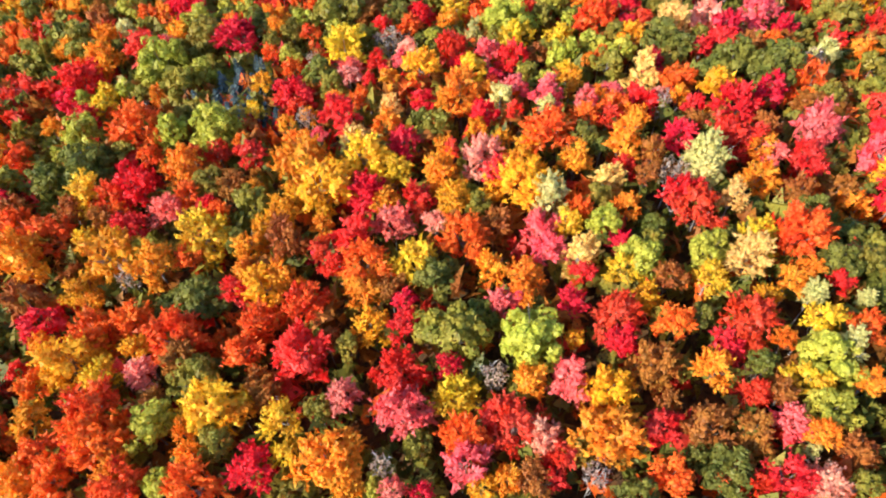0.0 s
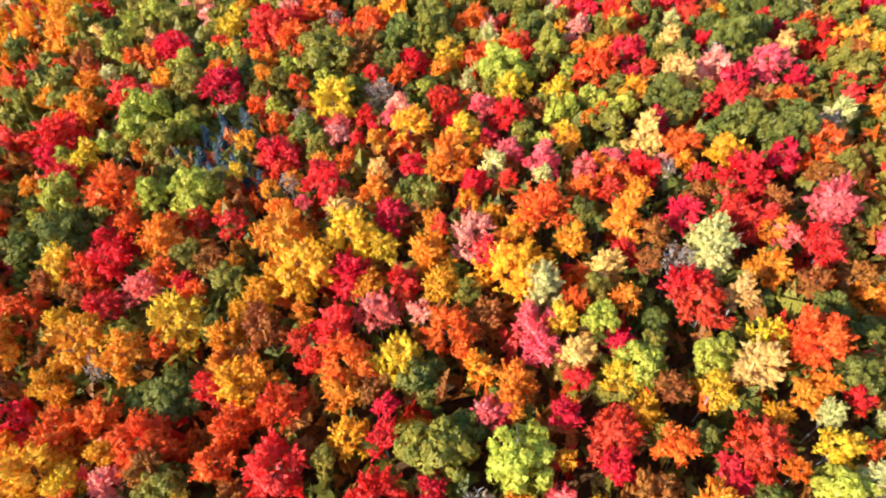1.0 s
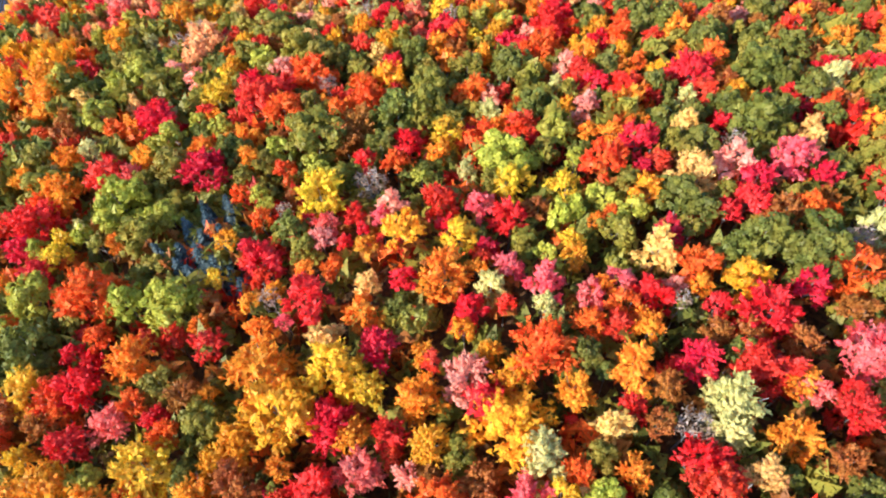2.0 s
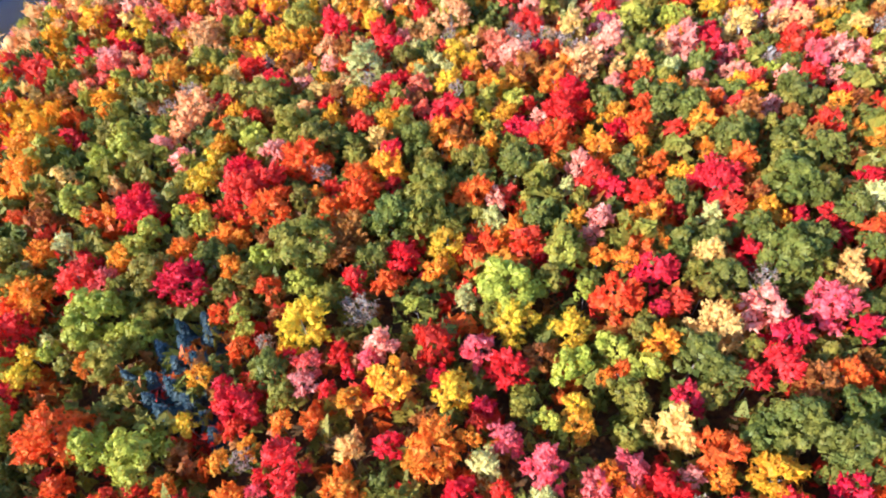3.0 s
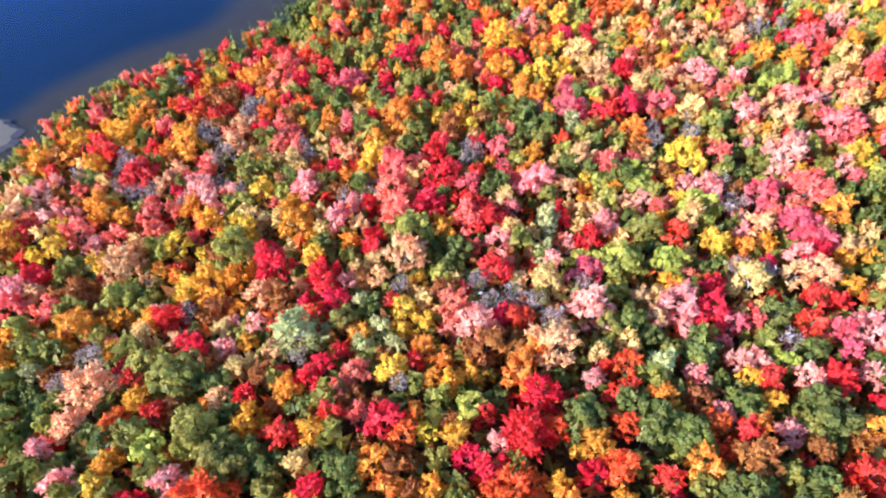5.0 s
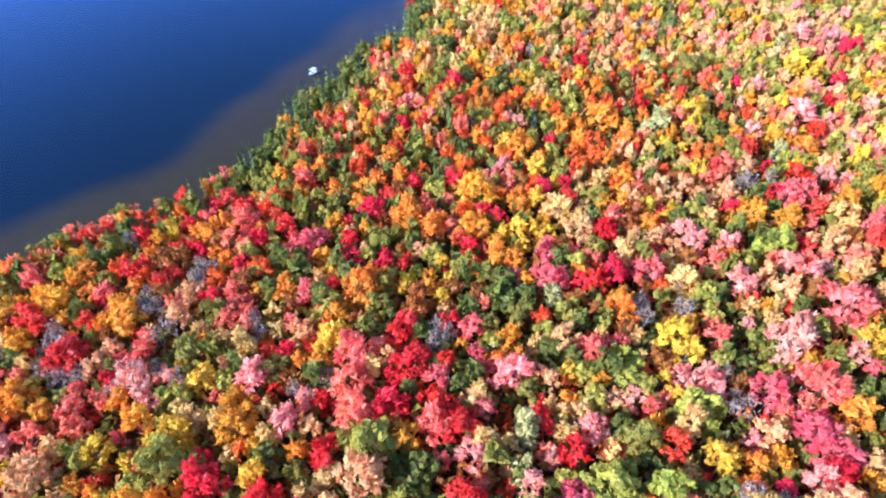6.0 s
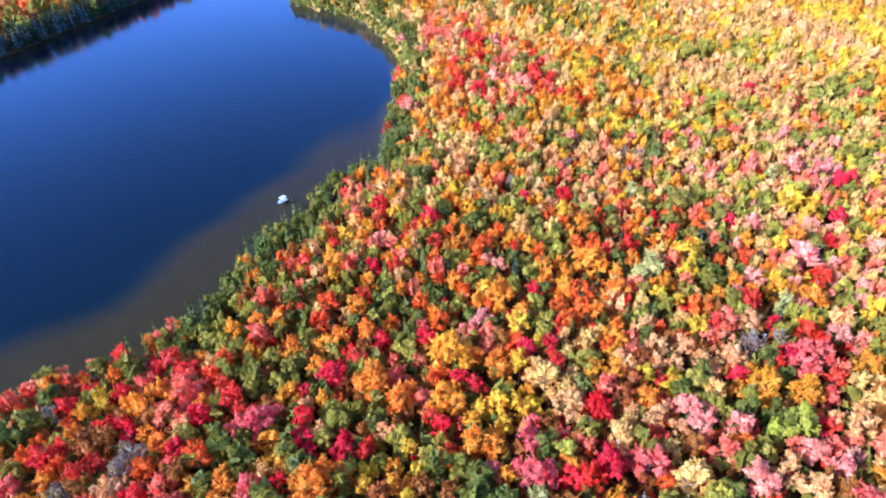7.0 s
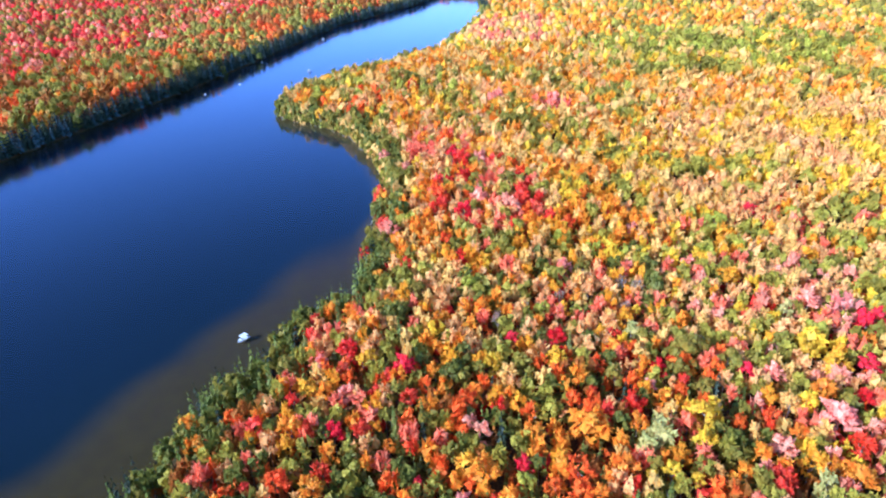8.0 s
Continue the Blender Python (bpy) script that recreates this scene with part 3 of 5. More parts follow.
STANDS.append(("yellow", [
    (-17.1, 23.0, 1.5), (35.1, 25.7, 2.2), (-17.5, 26.9, 2.4), (0.4, 27.9, 2.7), (-26.2, 29.2, 3.7), (39.0, 32.8, 2.0), (-42.0, 34.9,
    2.8), (29.8, 39.3, 2.2), (20.5, 41.7, 2.0), (37.5, 45.3, 2.3), (-6.9, 46.6, 1.4), (-3.2, 46.8, 3.2), (15.9, 49.7, 2.4), (-33.5,
    55.6, 4.2), (-53.0, 58.3, 2.2), (-6.5, 64.0, 2.5), (-10.7, 67.6, 4.1), (-56.6, 68.5, 3.6), (-31.5, 85.2, 1.8), (21.2, 86.6, 2.1),
    (6.2, 88.9, 3.0), (-63.8, 94.9, 2.7), (-63.6, 98.3, 2.0), (22.5, 99.0, 3.3)]))
STANDS.append(("lime", [
    (-7.9, 19.4, 1.4), (-30.8, 20.5, 1.8), (36.3, 22.6, 2.3), (-33.2, 27.2, 2.8), (37.6, 27.6, 3.0), (9.4, 33.2, 3.9), (30.9, 43.5,
    2.6), (23.4, 44.0, 3.0), (20.0, 49.4, 2.4), (-42.7, 55.1, 2.2), (-66.7, 81.5, 1.8), (-38.0, 81.6, 4.7), (-46.6, 83.4, 3.1), (18.1,
    84.5, 1.7), (-63.8, 85.5, 4.1), (31.8, 92.2, 2.7), (21.4, 92.7, 3.1), (27.2, 95.8, 2.8), (-67.7, 96.3, 2.0), (-60.1, 99.2, 1.8)]))
STANDS.append(("pink", [
    (33.1, 15.7, 1.9), (-5.9, 18.2, 1.4), (1.3, 20.0, 2.7), (31.8, 22.3, 2.1), (9.6, 22.3, 2.2), (-4.9, 25.7, 3.2), (12.6, 28.1, 2.3),
    (-11.2, 28.6, 2.1), (-37.1, 34.3, 2.0), (6.7, 39.0, 2.3), (12.3, 46.0, 2.4), (12.5, 50.1, 2.8), (-0.8, 53.1, 1.6), (-6.8, 54.2,
    3.0), (45.4, 60.7, 2.0), (-41.3, 63.1, 3.0), (5.5, 64.9, 3.5), (52.3, 65.0, 4.0), (22.6, 75.8, 2.3), (-19.1, 76.3, 1.6), (33.7,
    77.6, 1.5), (16.8, 78.4, 3.1), (27.3, 78.6, 2.7), (12.5, 82.3, 2.4), (-15.8, 90.5, 2.4), (-6.7, 93.8, 2.0), (-15.5, 94.4, 2.3),
    (8.6, 96.1, 2.8)]))
STANDS.append(("pink", [
    (-5.4, 96.4, 2.7)]))
STANDS.append(("cream", [
    (33.0, 19.0, 0.8), (40.7, 29.5, 2.2), (44.7, 35.1, 1.2), (39.9, 35.9, 1.5), (14.0, 54.2, 3.5), (33.9, 55.8, 2.8), (35.2, 59.2,
    3.8), (16.3, 74.2, 1.9), (9.8, 78.5, 3.1), (63.1, 85.6, 3.2)]))
STANDS.append(("green", [
    (17.3, 16.4, 1.9), (25.3, 17.6, 2.5), (23.2, 19.6, 1.6), (32.1, 28.2, 1.4), (27.5, 35.0, 1.5), (4.0, 38.3, 2.0), (43.0, 40.1,
    2.5), (-1.1, 44.0, 2.8), (-31.5, 44.6, 3.2), (45.4, 49.6, 1.8), (-29.1, 54.7, 2.1), (22.7, 64.2, 1.4), (20.2, 66.1, 2.4), (39.0,
    66.8, 2.0), (-58.7, 75.8, 4.4), (-3.7, 77.3, 2.0), (52.2, 80.0, 4.5), (43.2, 82.5, 2.7), (46.9, 83.3, 3.9), (55.5, 85.5, 2.8),
    (40.8, 90.8, 2.6), (38.2, 93.0, 3.7), (-21.4, 93.6, 2.9)]))
STANDS.append(("olive", [
    (36.2, 16.0, 1.5), (12.7, 20.9, 1.4), (-3.2, 22.7, 1.7), (-25.0, 24.8, 2.1), (-14.2, 27.7, 1.8), (-29.2, 33.4, 2.9), (-11.6, 35.2,
    1.6), (1.3, 35.6, 4.1), (47.6, 40.7, 1.9), (25.1, 46.1, 1.7), (20.3, 54.1, 1.9), (5.2, 55.6, 2.0), (-27.5, 61.5, 3.3), (-36.1,
    68.0, 2.4), (57.9, 72.9, 2.2), (-0.4, 74.4, 2.7), (-55.2, 80.7, 2.2), (14.6, 87.4, 2.5), (38.6, 87.6, 2.2), (28.2, 88.0, 2.6),
    (-19.1, 89.9, 2.4), (45.6, 94.6, 1.9), (-48.4, 96.8, 3.8), (-56.6, 97.0, 2.0), (31.4, 98.0, 2.4)]))
STANDS.append(("rust", [
    (7.6, 18.6, 2.1), (37.2, 18.8, 2.0), (27.0, 19.3, 1.5), (28.5, 21.2, 2.1), (24.6, 22.4, 2.9), (32.5, 25.0, 1.6), (21.6, 25.2,
    1.6), (21.6, 28.8, 2.9), (-19.7, 30.3, 1.9), (-34.1, 31.2, 1.6), (-21.9, 32.2, 2.2), (-32.3, 35.8, 2.7), (-14.3, 37.2, 1.7),
    (25.9, 40.5, 1.9), (-6.7, 42.6, 2.1), (-58.6, 48.4, 3.1), (6.9, 51.8, 2.5), (44.8, 52.5, 2.3), (1.2, 52.9, 1.6), (-21.8, 53.8,
    3.1), (26.9, 56.9, 1.9), (28.7, 61.9, 2.0), (-52.0, 62.8, 2.3), (-31.3, 65.7, 2.3), (-58.8, 66.1, 2.4), (46.7, 67.3, 2.1), (40.6,
    69.4, 2.1), (37.2, 69.8, 2.1)]))
STANDS.append(("rust", [
    (53.9, 72.0, 2.5), (51.9, 88.7, 2.9), (17.8, 95.1, 2.4)]))
STANDS.append(("tan", [
    (34.6, 41.9, 2.9), (16.6, 45.6, 3.0), (35.8, 51.1, 2.4), (21.9, 57.1, 2.9), (-13.2, 72.4, 3.5), (-8.1, 81.1, 2.1), (33.3, 83.6,
    3.6), (42.1, 97.1, 3.9)]))
STANDS.append(("bare", [
    (13.2, 17.8, 1.6), (-6.6, 21.0, 1.4), (4.9, 29.1, 1.8), (-43.4, 50.2, 2.2), (30.2, 57.0, 2.5), (33.3, 73.4, 1.5), (-21.8, 80.0,
    1.8), (59.8, 83.2, 2.4), (-22.8, 98.3, 1.6)]))
STANDS.append(("spruce", [
    (-28.3, 84.3, 2.2), (-30.6, 87.6, 2.0), (-37.7, 88.2, 2.4), (-34.2, 90.1, 2.0), (-40.9, 90.9, 2.1), (-37.4, 92.4, 2.5), (-33.1, 93.6,
    2.1), (-45.6, 95.2, 2.0), (-41.6, 94.4, 2.4), (-38.2, 96.3, 2.2), (-34.8, 97.2, 2.7)]))
# foot of the slope
STANDS.append(("crimson", [
    (35.2, 101.1, 1.6), (-70.7, 102.0, 4.6), (-39.0, 110.5, 3.6), (51.0, 112.0, 2.4), (-2.9, 114.3, 2.8), (17.6, 116.0, 2.6), (64.9,
    120.2, 1.8), (41.5, 122.3, 1.9), (36.5, 126.2, 2.9), (32.0, 127.6, 2.5), (-54.9, 128.1, 3.8), (74.2, 128.2, 2.4), (39.1, 128.5,
    2.0), (28.8, 129.9, 3.2), (-57.4, 131.0, 3.2), (-36.8, 137.1, 3.6), (74.4, 144.3, 3.4), (36.3, 144.6, 2.7), (16.8, 146.9, 2.3),
    (25.6, 150.6, 4.2), (-6.1, 155.1, 2.5), (-39.3, 155.3, 2.6), (83.1, 156.9, 1.9), (40.9, 157.8, 1.9), (28.5, 158.3, 3.4), (-23.1,
    159.0, 2.1), (43.2, 159.9, 2.0), (77.9, 161.7, 3.4)]))
STANDS.append(("crimson", [
    (6.3, 165.0, 2.1), (77.1, 173.4, 3.1), (25.9, 174.5, 2.7), (-45.6, 178.6, 3.6), (80.5, 179.6, 2.7), (-9.8, 179.8, 2.9), (62.4,
    182.1, 2.8)]))
STANDS.append(("red", [
    (37.7, 102.7, 2.5), (35.4, 107.9, 3.4), (-10.9, 109.6, 2.3), (-60.4, 112.3, 3.5), (51.0, 121.0, 2.8), (50.0, 128.3, 3.9), (-34.5,
    129.3, 4.7), (-46.2, 131.4, 2.2), (-37.3, 132.7, 2.7), (-6.5, 133.1, 2.1), (-30.6, 133.3, 3.5), (-57.4, 134.5, 2.2), (-8.2, 141.1,
    2.8), (46.5, 144.0, 2.2), (19.5, 144.9, 2.8), (-15.1, 151.2, 3.0), (59.8, 152.4, 2.3), (2.3, 153.1, 3.4), (-82.0, 154.5, 2.6),
    (19.7, 154.8, 1.9), (66.6, 161.8, 2.5), (-11.5, 162.1, 2.6), (-47.4, 163.8, 2.2), (-9.7, 164.2, 2.1), (-37.4, 171.0, 3.4), (68.8,
    174.5, 2.1), (61.8, 176.7, 3.8), (1.2, 179.9, 2.1)]))
STANDS.append(("red", [
    (23.6, 186.6, 2.3), (-14.4, 186.8, 4.2), (20.7, 188.0, 2.9), (-92.9, 188.9, 3.3), (75.5, 189.0, 1.7)]))
STANDS.append(("scarlet", [
    (29.6, 102.7, 3.7), (-32.3, 104.4, 1.8), (-68.9, 106.1, 2.6), (-71.8, 107.9, 2.5), (-24.9, 108.2, 2.3), (-5.2, 108.5, 2.7), (10.2,
    116.8, 1.9), (-17.1, 125.6, 3.1), (-28.7, 126.5, 3.6), (8.4, 128.1, 3.0), (-64.7, 128.3, 2.7), (-12.3, 129.4, 4.1), (-83.8, 130.7,
    2.3), (-27.4, 131.0, 2.2), (41.3, 133.7, 2.0), (55.5, 133.8, 3.0), (-13.3, 136.1, 3.3), (-24.8, 140.1, 4.4), (22.9, 141.3, 3.9),
    (39.8, 145.4, 3.1), (6.3, 151.0, 2.4), (41.9, 152.8, 2.3), (55.4, 152.8, 2.3), (31.0, 153.2, 2.4), (-2.1, 155.0, 2.0), (-3.0,
    163.4, 2.6), (43.8, 164.4, 2.5), (13.9, 178.6, 3.4)]))
STANDS.append(("scarlet", [
    (-73.7, 182.2, 3.1), (-83.6, 182.8, 3.8)]))
STANDS.append(("orange", [
    (-68.9, 110.5, 4.0), (1.9, 111.1, 2.3), (32.1, 111.4, 2.2), (27.9, 112.1, 1.8), (-32.4, 112.6, 2.4), (-54.7, 116.9, 3.0), (13.1,
    117.8, 1.9), (36.0, 119.1, 3.2), (-42.6, 119.2, 3.0), (-72.1, 119.8, 3.2), (-33.1, 120.9, 2.0), (-60.4, 128.9, 2.2), (37.9, 133.1,
    2.5), (22.8, 136.3, 1.7), (31.6, 138.2, 3.2), (50.2, 138.8, 2.1), (82.4, 139.1, 2.6), (-85.7, 141.8, 4.2), (52.3, 145.0, 3.0),
    (2.0, 145.8, 2.8), (79.6, 152.2, 2.3), (62.6, 152.8, 2.3), (-54.0, 153.2, 3.1), (-21.6, 154.5, 3.5), (7.9, 154.9, 2.0), (48.3,
    157.4, 2.4), (-28.5, 158.7, 2.6), (10.6, 161.1, 2.0)]))
STANDS.append(("orange", [
    (-53.9, 161.6, 4.3), (25.3, 162.7, 3.5), (28.1, 166.6, 2.6), (32.1, 167.7, 4.1), (8.1, 169.2, 2.1), (-79.3, 169.8, 3.6), (-27.8,
    183.4, 3.0), (79.7, 185.9, 2.8), (-2.4, 186.3, 2.4), (-38.7, 186.6, 4.7), (-80.5, 186.7, 2.6)]))
STANDS.append(("gold", [
    (25.9, 120.9, 1.9), (55.9, 122.3, 2.3), (45.2, 132.1, 2.0), (-8.8, 137.2, 3.5), (40.0, 140.7, 2.6), (11.7, 141.6, 2.7), (30.9,
    142.9, 2.2), (-44.1, 145.9, 2.5), (36.4, 149.0, 3.2), (14.9, 150.0, 2.8), (-9.6, 151.8, 2.9), (-89.6, 151.8, 3.8), (-83.7, 152.5,
    2.5), (49.9, 155.5, 1.4), (66.0, 157.0, 1.9), (-44.1, 159.0, 2.7), (-15.5, 160.4, 3.1), (13.7, 160.6, 2.5), (64.0, 162.0, 2.0),
    (-65.5, 175.6, 4.8), (-57.4, 179.8, 2.4), (89.1, 183.4, 2.2), (-32.9, 187.6, 3.1)]))
STANDS.append(("yellow", [
    (-17.2, 100.2, 4.3), (14.1, 100.9, 3.7), (3.6, 116.4, 3.3), (-44.8, 136.0, 3.3), (-46.5, 138.8, 1.9), (-44.4, 142.4, 2.9), (10.1,
    151.4, 1.9), (3.3, 163.3, 2.6), (4.3, 177.8, 2.8), (-44.5, 184.9, 1.9)]))
STANDS.append(("lime", [
    (-27.0, 100.7, 1.8), (-56.6, 101.7, 2.8), (-45.4, 101.8, 2.7), (-28.9, 104.2, 1.8), (-0.5, 104.6, 1.8), (-53.7, 104.7, 5.2),
    (25.4, 105.4, 1.7), (13.4, 106.3, 5.2), (-19.3, 109.8, 2.8), (22.7, 112.6, 2.9), (-26.8, 114.5, 2.4), (-52.0, 119.6, 2.6), (-50.3,
    123.9, 2.6), (-40.4, 124.3, 2.6), (-46.4, 128.3, 2.1), (-68.9, 133.1, 3.4), (-71.1, 145.6, 3.0), (-37.8, 149.0, 3.0), (-31.9,
    149.4, 2.4), (-67.4, 149.6, 3.7), (-29.2, 152.5, 4.5), (-60.0, 154.6, 2.1), (-68.7, 154.8, 3.2), (16.3, 155.7, 2.9), (70.6, 164.7,
    2.0), (-46.2, 167.1, 2.8), (-59.5, 184.3, 3.7), (46.8, 188.8, 4.1)]))
STANDS.append(("lime", [
    (56.2, 189.4, 3.5)]))
STANDS.append(("pink", [
    (48.7, 100.7, 3.6), (57.6, 101.8, 3.6), (-55.9, 112.3, 2.5), (29.1, 120.9, 2.4), (12.4, 127.6, 2.0), (27.8, 133.2, 3.1), (-31.5,
    142.8, 2.9), (-51.0, 143.5, 2.9), (-58.0, 148.9, 2.6), (21.5, 149.3, 1.9), (66.4, 150.9, 2.3), (57.2, 155.4, 1.9), (37.6, 161.5,
    2.0), (73.2, 161.8, 2.4), (55.3, 162.7, 2.5), (83.8, 162.9, 1.9), (63.1, 165.8, 2.5), (81.7, 166.8, 2.0), (86.8, 171.2, 3.6),
    (81.7, 172.0, 2.6), (17.8, 173.7, 3.8), (64.6, 174.3, 2.7), (39.2, 175.7, 3.8), (-26.1, 175.7, 2.3), (55.3, 176.7, 4.8), (40.4,
    187.4, 2.9), (-86.4, 188.1, 3.9)]))
STANDS.append(("cream", [
    (-61.6, 100.7, 2.3), (7.0, 104.9, 2.2), (-74.0, 116.9, 2.6), (46.9, 120.2, 2.3), (-67.5, 121.2, 3.2), (71.8, 121.4, 3.2), (11.3,
    122.4, 2.4), (24.5, 129.3, 2.0), (-53.6, 132.4, 2.2), (44.5, 151.1, 1.4), (49.5, 163.9, 3.5), (-69.5, 165.4, 2.3), (2.7, 169.1,
    2.2), (-16.2, 172.0, 5.2), (-5.2, 179.9, 2.3)]))
STANDS.append(("green", [
    (46.0, 106.8, 2.9), (26.4, 107.3, 2.2), (55.4, 110.0, 5.0), (68.4, 112.1, 2.1), (-8.5, 113.1, 2.8), (59.5, 113.2, 3.5), (-36.4,
    115.0, 3.4), (46.3, 116.1, 2.3), (53.1, 116.5, 3.1), (68.5, 119.2, 2.7), (19.8, 121.6, 2.9), (-6.3, 122.2, 4.9), (66.3, 124.9,
    2.8), (43.0, 125.5, 3.4), (62.2, 127.0, 4.3), (35.1, 134.4, 3.1), (16.0, 135.7, 3.8), (71.7, 136.8, 3.2), (56.5, 140.1, 3.3),
    (59.1, 142.2, 2.1), (67.5, 143.2, 2.5), (-2.5, 144.7, 3.7), (-15.8, 146.2, 2.3), (-19.5, 149.1, 2.5), (-24.7, 149.9, 3.0), (50.9,
    150.0, 3.6), (-40.8, 151.4, 3.0), (47.0, 152.2, 3.7)]))
STANDS.append(("green", [
    (35.6, 153.9, 3.3), (73.3, 154.6, 4.6), (60.5, 155.1, 2.8), (43.2, 155.9, 3.3), (75.9, 166.6, 2.5), (56.2, 167.4, 4.1), (45.3,
    173.3, 3.2), (73.1, 176.4, 3.4)]))
STANDS.append(("olive", [
    (10.8, 101.9, 2.1), (42.4, 105.0, 2.1), (-14.2, 107.0, 2.7), (19.7, 107.8, 2.6), (41.0, 108.8, 1.7), (-32.9, 108.9, 2.3), (59.9,
    109.1, 2.5), (-52.0, 110.6, 2.4), (-28.5, 110.9, 2.4), (-73.1, 112.1, 4.0), (-48.0, 113.0, 3.9), (-20.1, 116.1, 5.2), (-77.9,
    119.2, 4.2), (-0.4, 122.1, 4.4), (-22.8, 128.1, 3.1), (0.2, 130.5, 4.1), (61.3, 131.5, 2.9), (63.9, 135.9, 2.4), (7.4, 136.8,
    3.4), (-0.2, 138.1, 2.7), (51.1, 142.5, 2.1), (-16.1, 143.4, 2.4), (63.3, 144.6, 1.7), (-60.4, 144.7, 3.5), (-23.4, 146.4, 3.8),
    (42.8, 146.8, 1.8), (69.1, 153.3, 2.3), (-73.5, 155.6, 3.3)]))
STANDS.append(("olive", [
    (-37.5, 162.8, 4.8), (-75.6, 171.7, 2.4), (41.0, 171.9, 2.6), (-7.9, 174.6, 2.8)]))
STANDS.append(("rust", [
    (-14.4, 115.5, 3.6), (-13.0, 119.5, 3.9), (55.9, 125.1, 2.4), (-75.5, 128.0, 3.3), (70.5, 140.6, 2.5), (59.9, 145.9, 3.5), (70.0,
    148.8, 2.2), (53.9, 157.3, 2.4), (-21.9, 163.5, 2.7), (19.9, 168.4, 3.2), (-35.1, 181.3, 3.0), (-22.5, 182.6, 3.0), (-71.1, 185.4,
    3.2)]))
STANDS.append(("tan", [
    (63.4, 105.6, 2.5), (64.4, 110.2, 2.1), (44.8, 111.6, 3.0), (-63.3, 136.4, 2.8), (-76.9, 140.4, 2.9), (-10.7, 146.4, 2.8), (-27.0,
    165.5, 2.7), (39.2, 166.4, 2.0), (-48.7, 173.8, 3.5), (8.1, 179.6, 2.3), (31.9, 183.5, 4.0), (70.4, 183.7, 4.4), (-7.6, 188.7,
    2.4)]))
STANDS.append(("bare", [
    (-9.1, 103.9, 3.5), (51.1, 107.0, 2.5), (-21.4, 137.4, 2.2), (4.5, 160.7, 2.0), (-61.5, 163.0, 2.8), (-14.7, 167.0, 2.2), (72.6,
    169.7, 2.6), (51.2, 175.5, 2.4), (24.5, 179.8, 2.8), (84.0, 185.0, 3.3)]))
STANDS.append(("spruce", [
    (-41.2, 99.3, 2.2), (-37.6, 100.4, 2.5), (-34.1, 101.5, 2.2), (-39.4, 103.3, 2.1), (-35.8, 104.8, 2.0)]))
# lakeside woods
STANDS.append(("crimson", [
    (85.3, 191.9, 2.9), (41.2, 196.6, 3.1), (59.6, 197.4, 3.0), (21.4, 201.2, 3.8), (36.7, 202.0, 1.9), (18.1, 205.3, 2.4), (-7.6,
    208.4, 2.3), (17.8, 217.4, 2.4), (-57.0, 217.7, 2.0), (56.6, 243.2, 3.4), (57.0, 257.8, 3.6), (-8.2, 257.8, 2.7), (-50.1, 258.7,
    2.1), (-33.0, 260.2, 2.7), (113.2, 281.6, 3.2), (6.8, 283.2, 2.5)]))
STANDS.append(("red", [
    (-26.0, 190.8, 4.3), (-83.1, 192.6, 3.3), (-4.4, 196.9, 3.5), (15.3, 201.7, 3.8), (35.7, 203.9, 2.2), (-91.4, 204.6, 3.5), (5.7,
    206.9, 3.9), (90.2, 210.1, 4.4), (10.8, 216.5, 3.6), (47.6, 219.4, 3.6), (-17.5, 221.4, 2.5), (-67.4, 223.3, 4.6), (8.2, 227.1,
    3.2), (-69.5, 233.3, 2.8), (-85.0, 235.8, 3.5), (-10.1, 240.5, 2.1), (-54.9, 245.7, 2.2), (-63.1, 248.4, 2.9), (7.1, 251.2, 1.7),
    (20.1, 257.0, 1.8), (-25.7, 262.8, 3.1), (-67.3, 265.6, 2.9), (30.8, 266.7, 2.4), (-9.6, 267.0, 1.9), (-55.1, 268.6, 2.4), (-30.4,
    269.0, 1.9), (-3.7, 272.7, 4.0), (68.0, 273.9, 2.3)]))
STANDS.append(("red", [
    (-46.2, 279.0, 3.3)]))
STANDS.append(("scarlet", [
    (0.4, 203.8, 4.4), (-77.9, 204.8, 3.5), (-59.7, 205.5, 2.8), (56.8, 206.1, 1.7), (-62.2, 210.2, 3.1), (-1.7, 211.0, 4.1), (-30.5,
    211.5, 1.4), (-56.7, 212.3, 2.5), (-83.7, 219.0, 2.6), (-1.5, 219.5, 4.8), (3.0, 220.9, 2.2), (74.9, 223.6, 3.0), (-51.4, 223.6,
    2.6), (38.0, 229.5, 2.5), (-18.1, 230.3, 2.0), (79.7, 245.6, 2.7), (-66.8, 249.9, 2.7), (20.1, 268.8, 1.9), (-31.6, 275.9, 3.2)]))
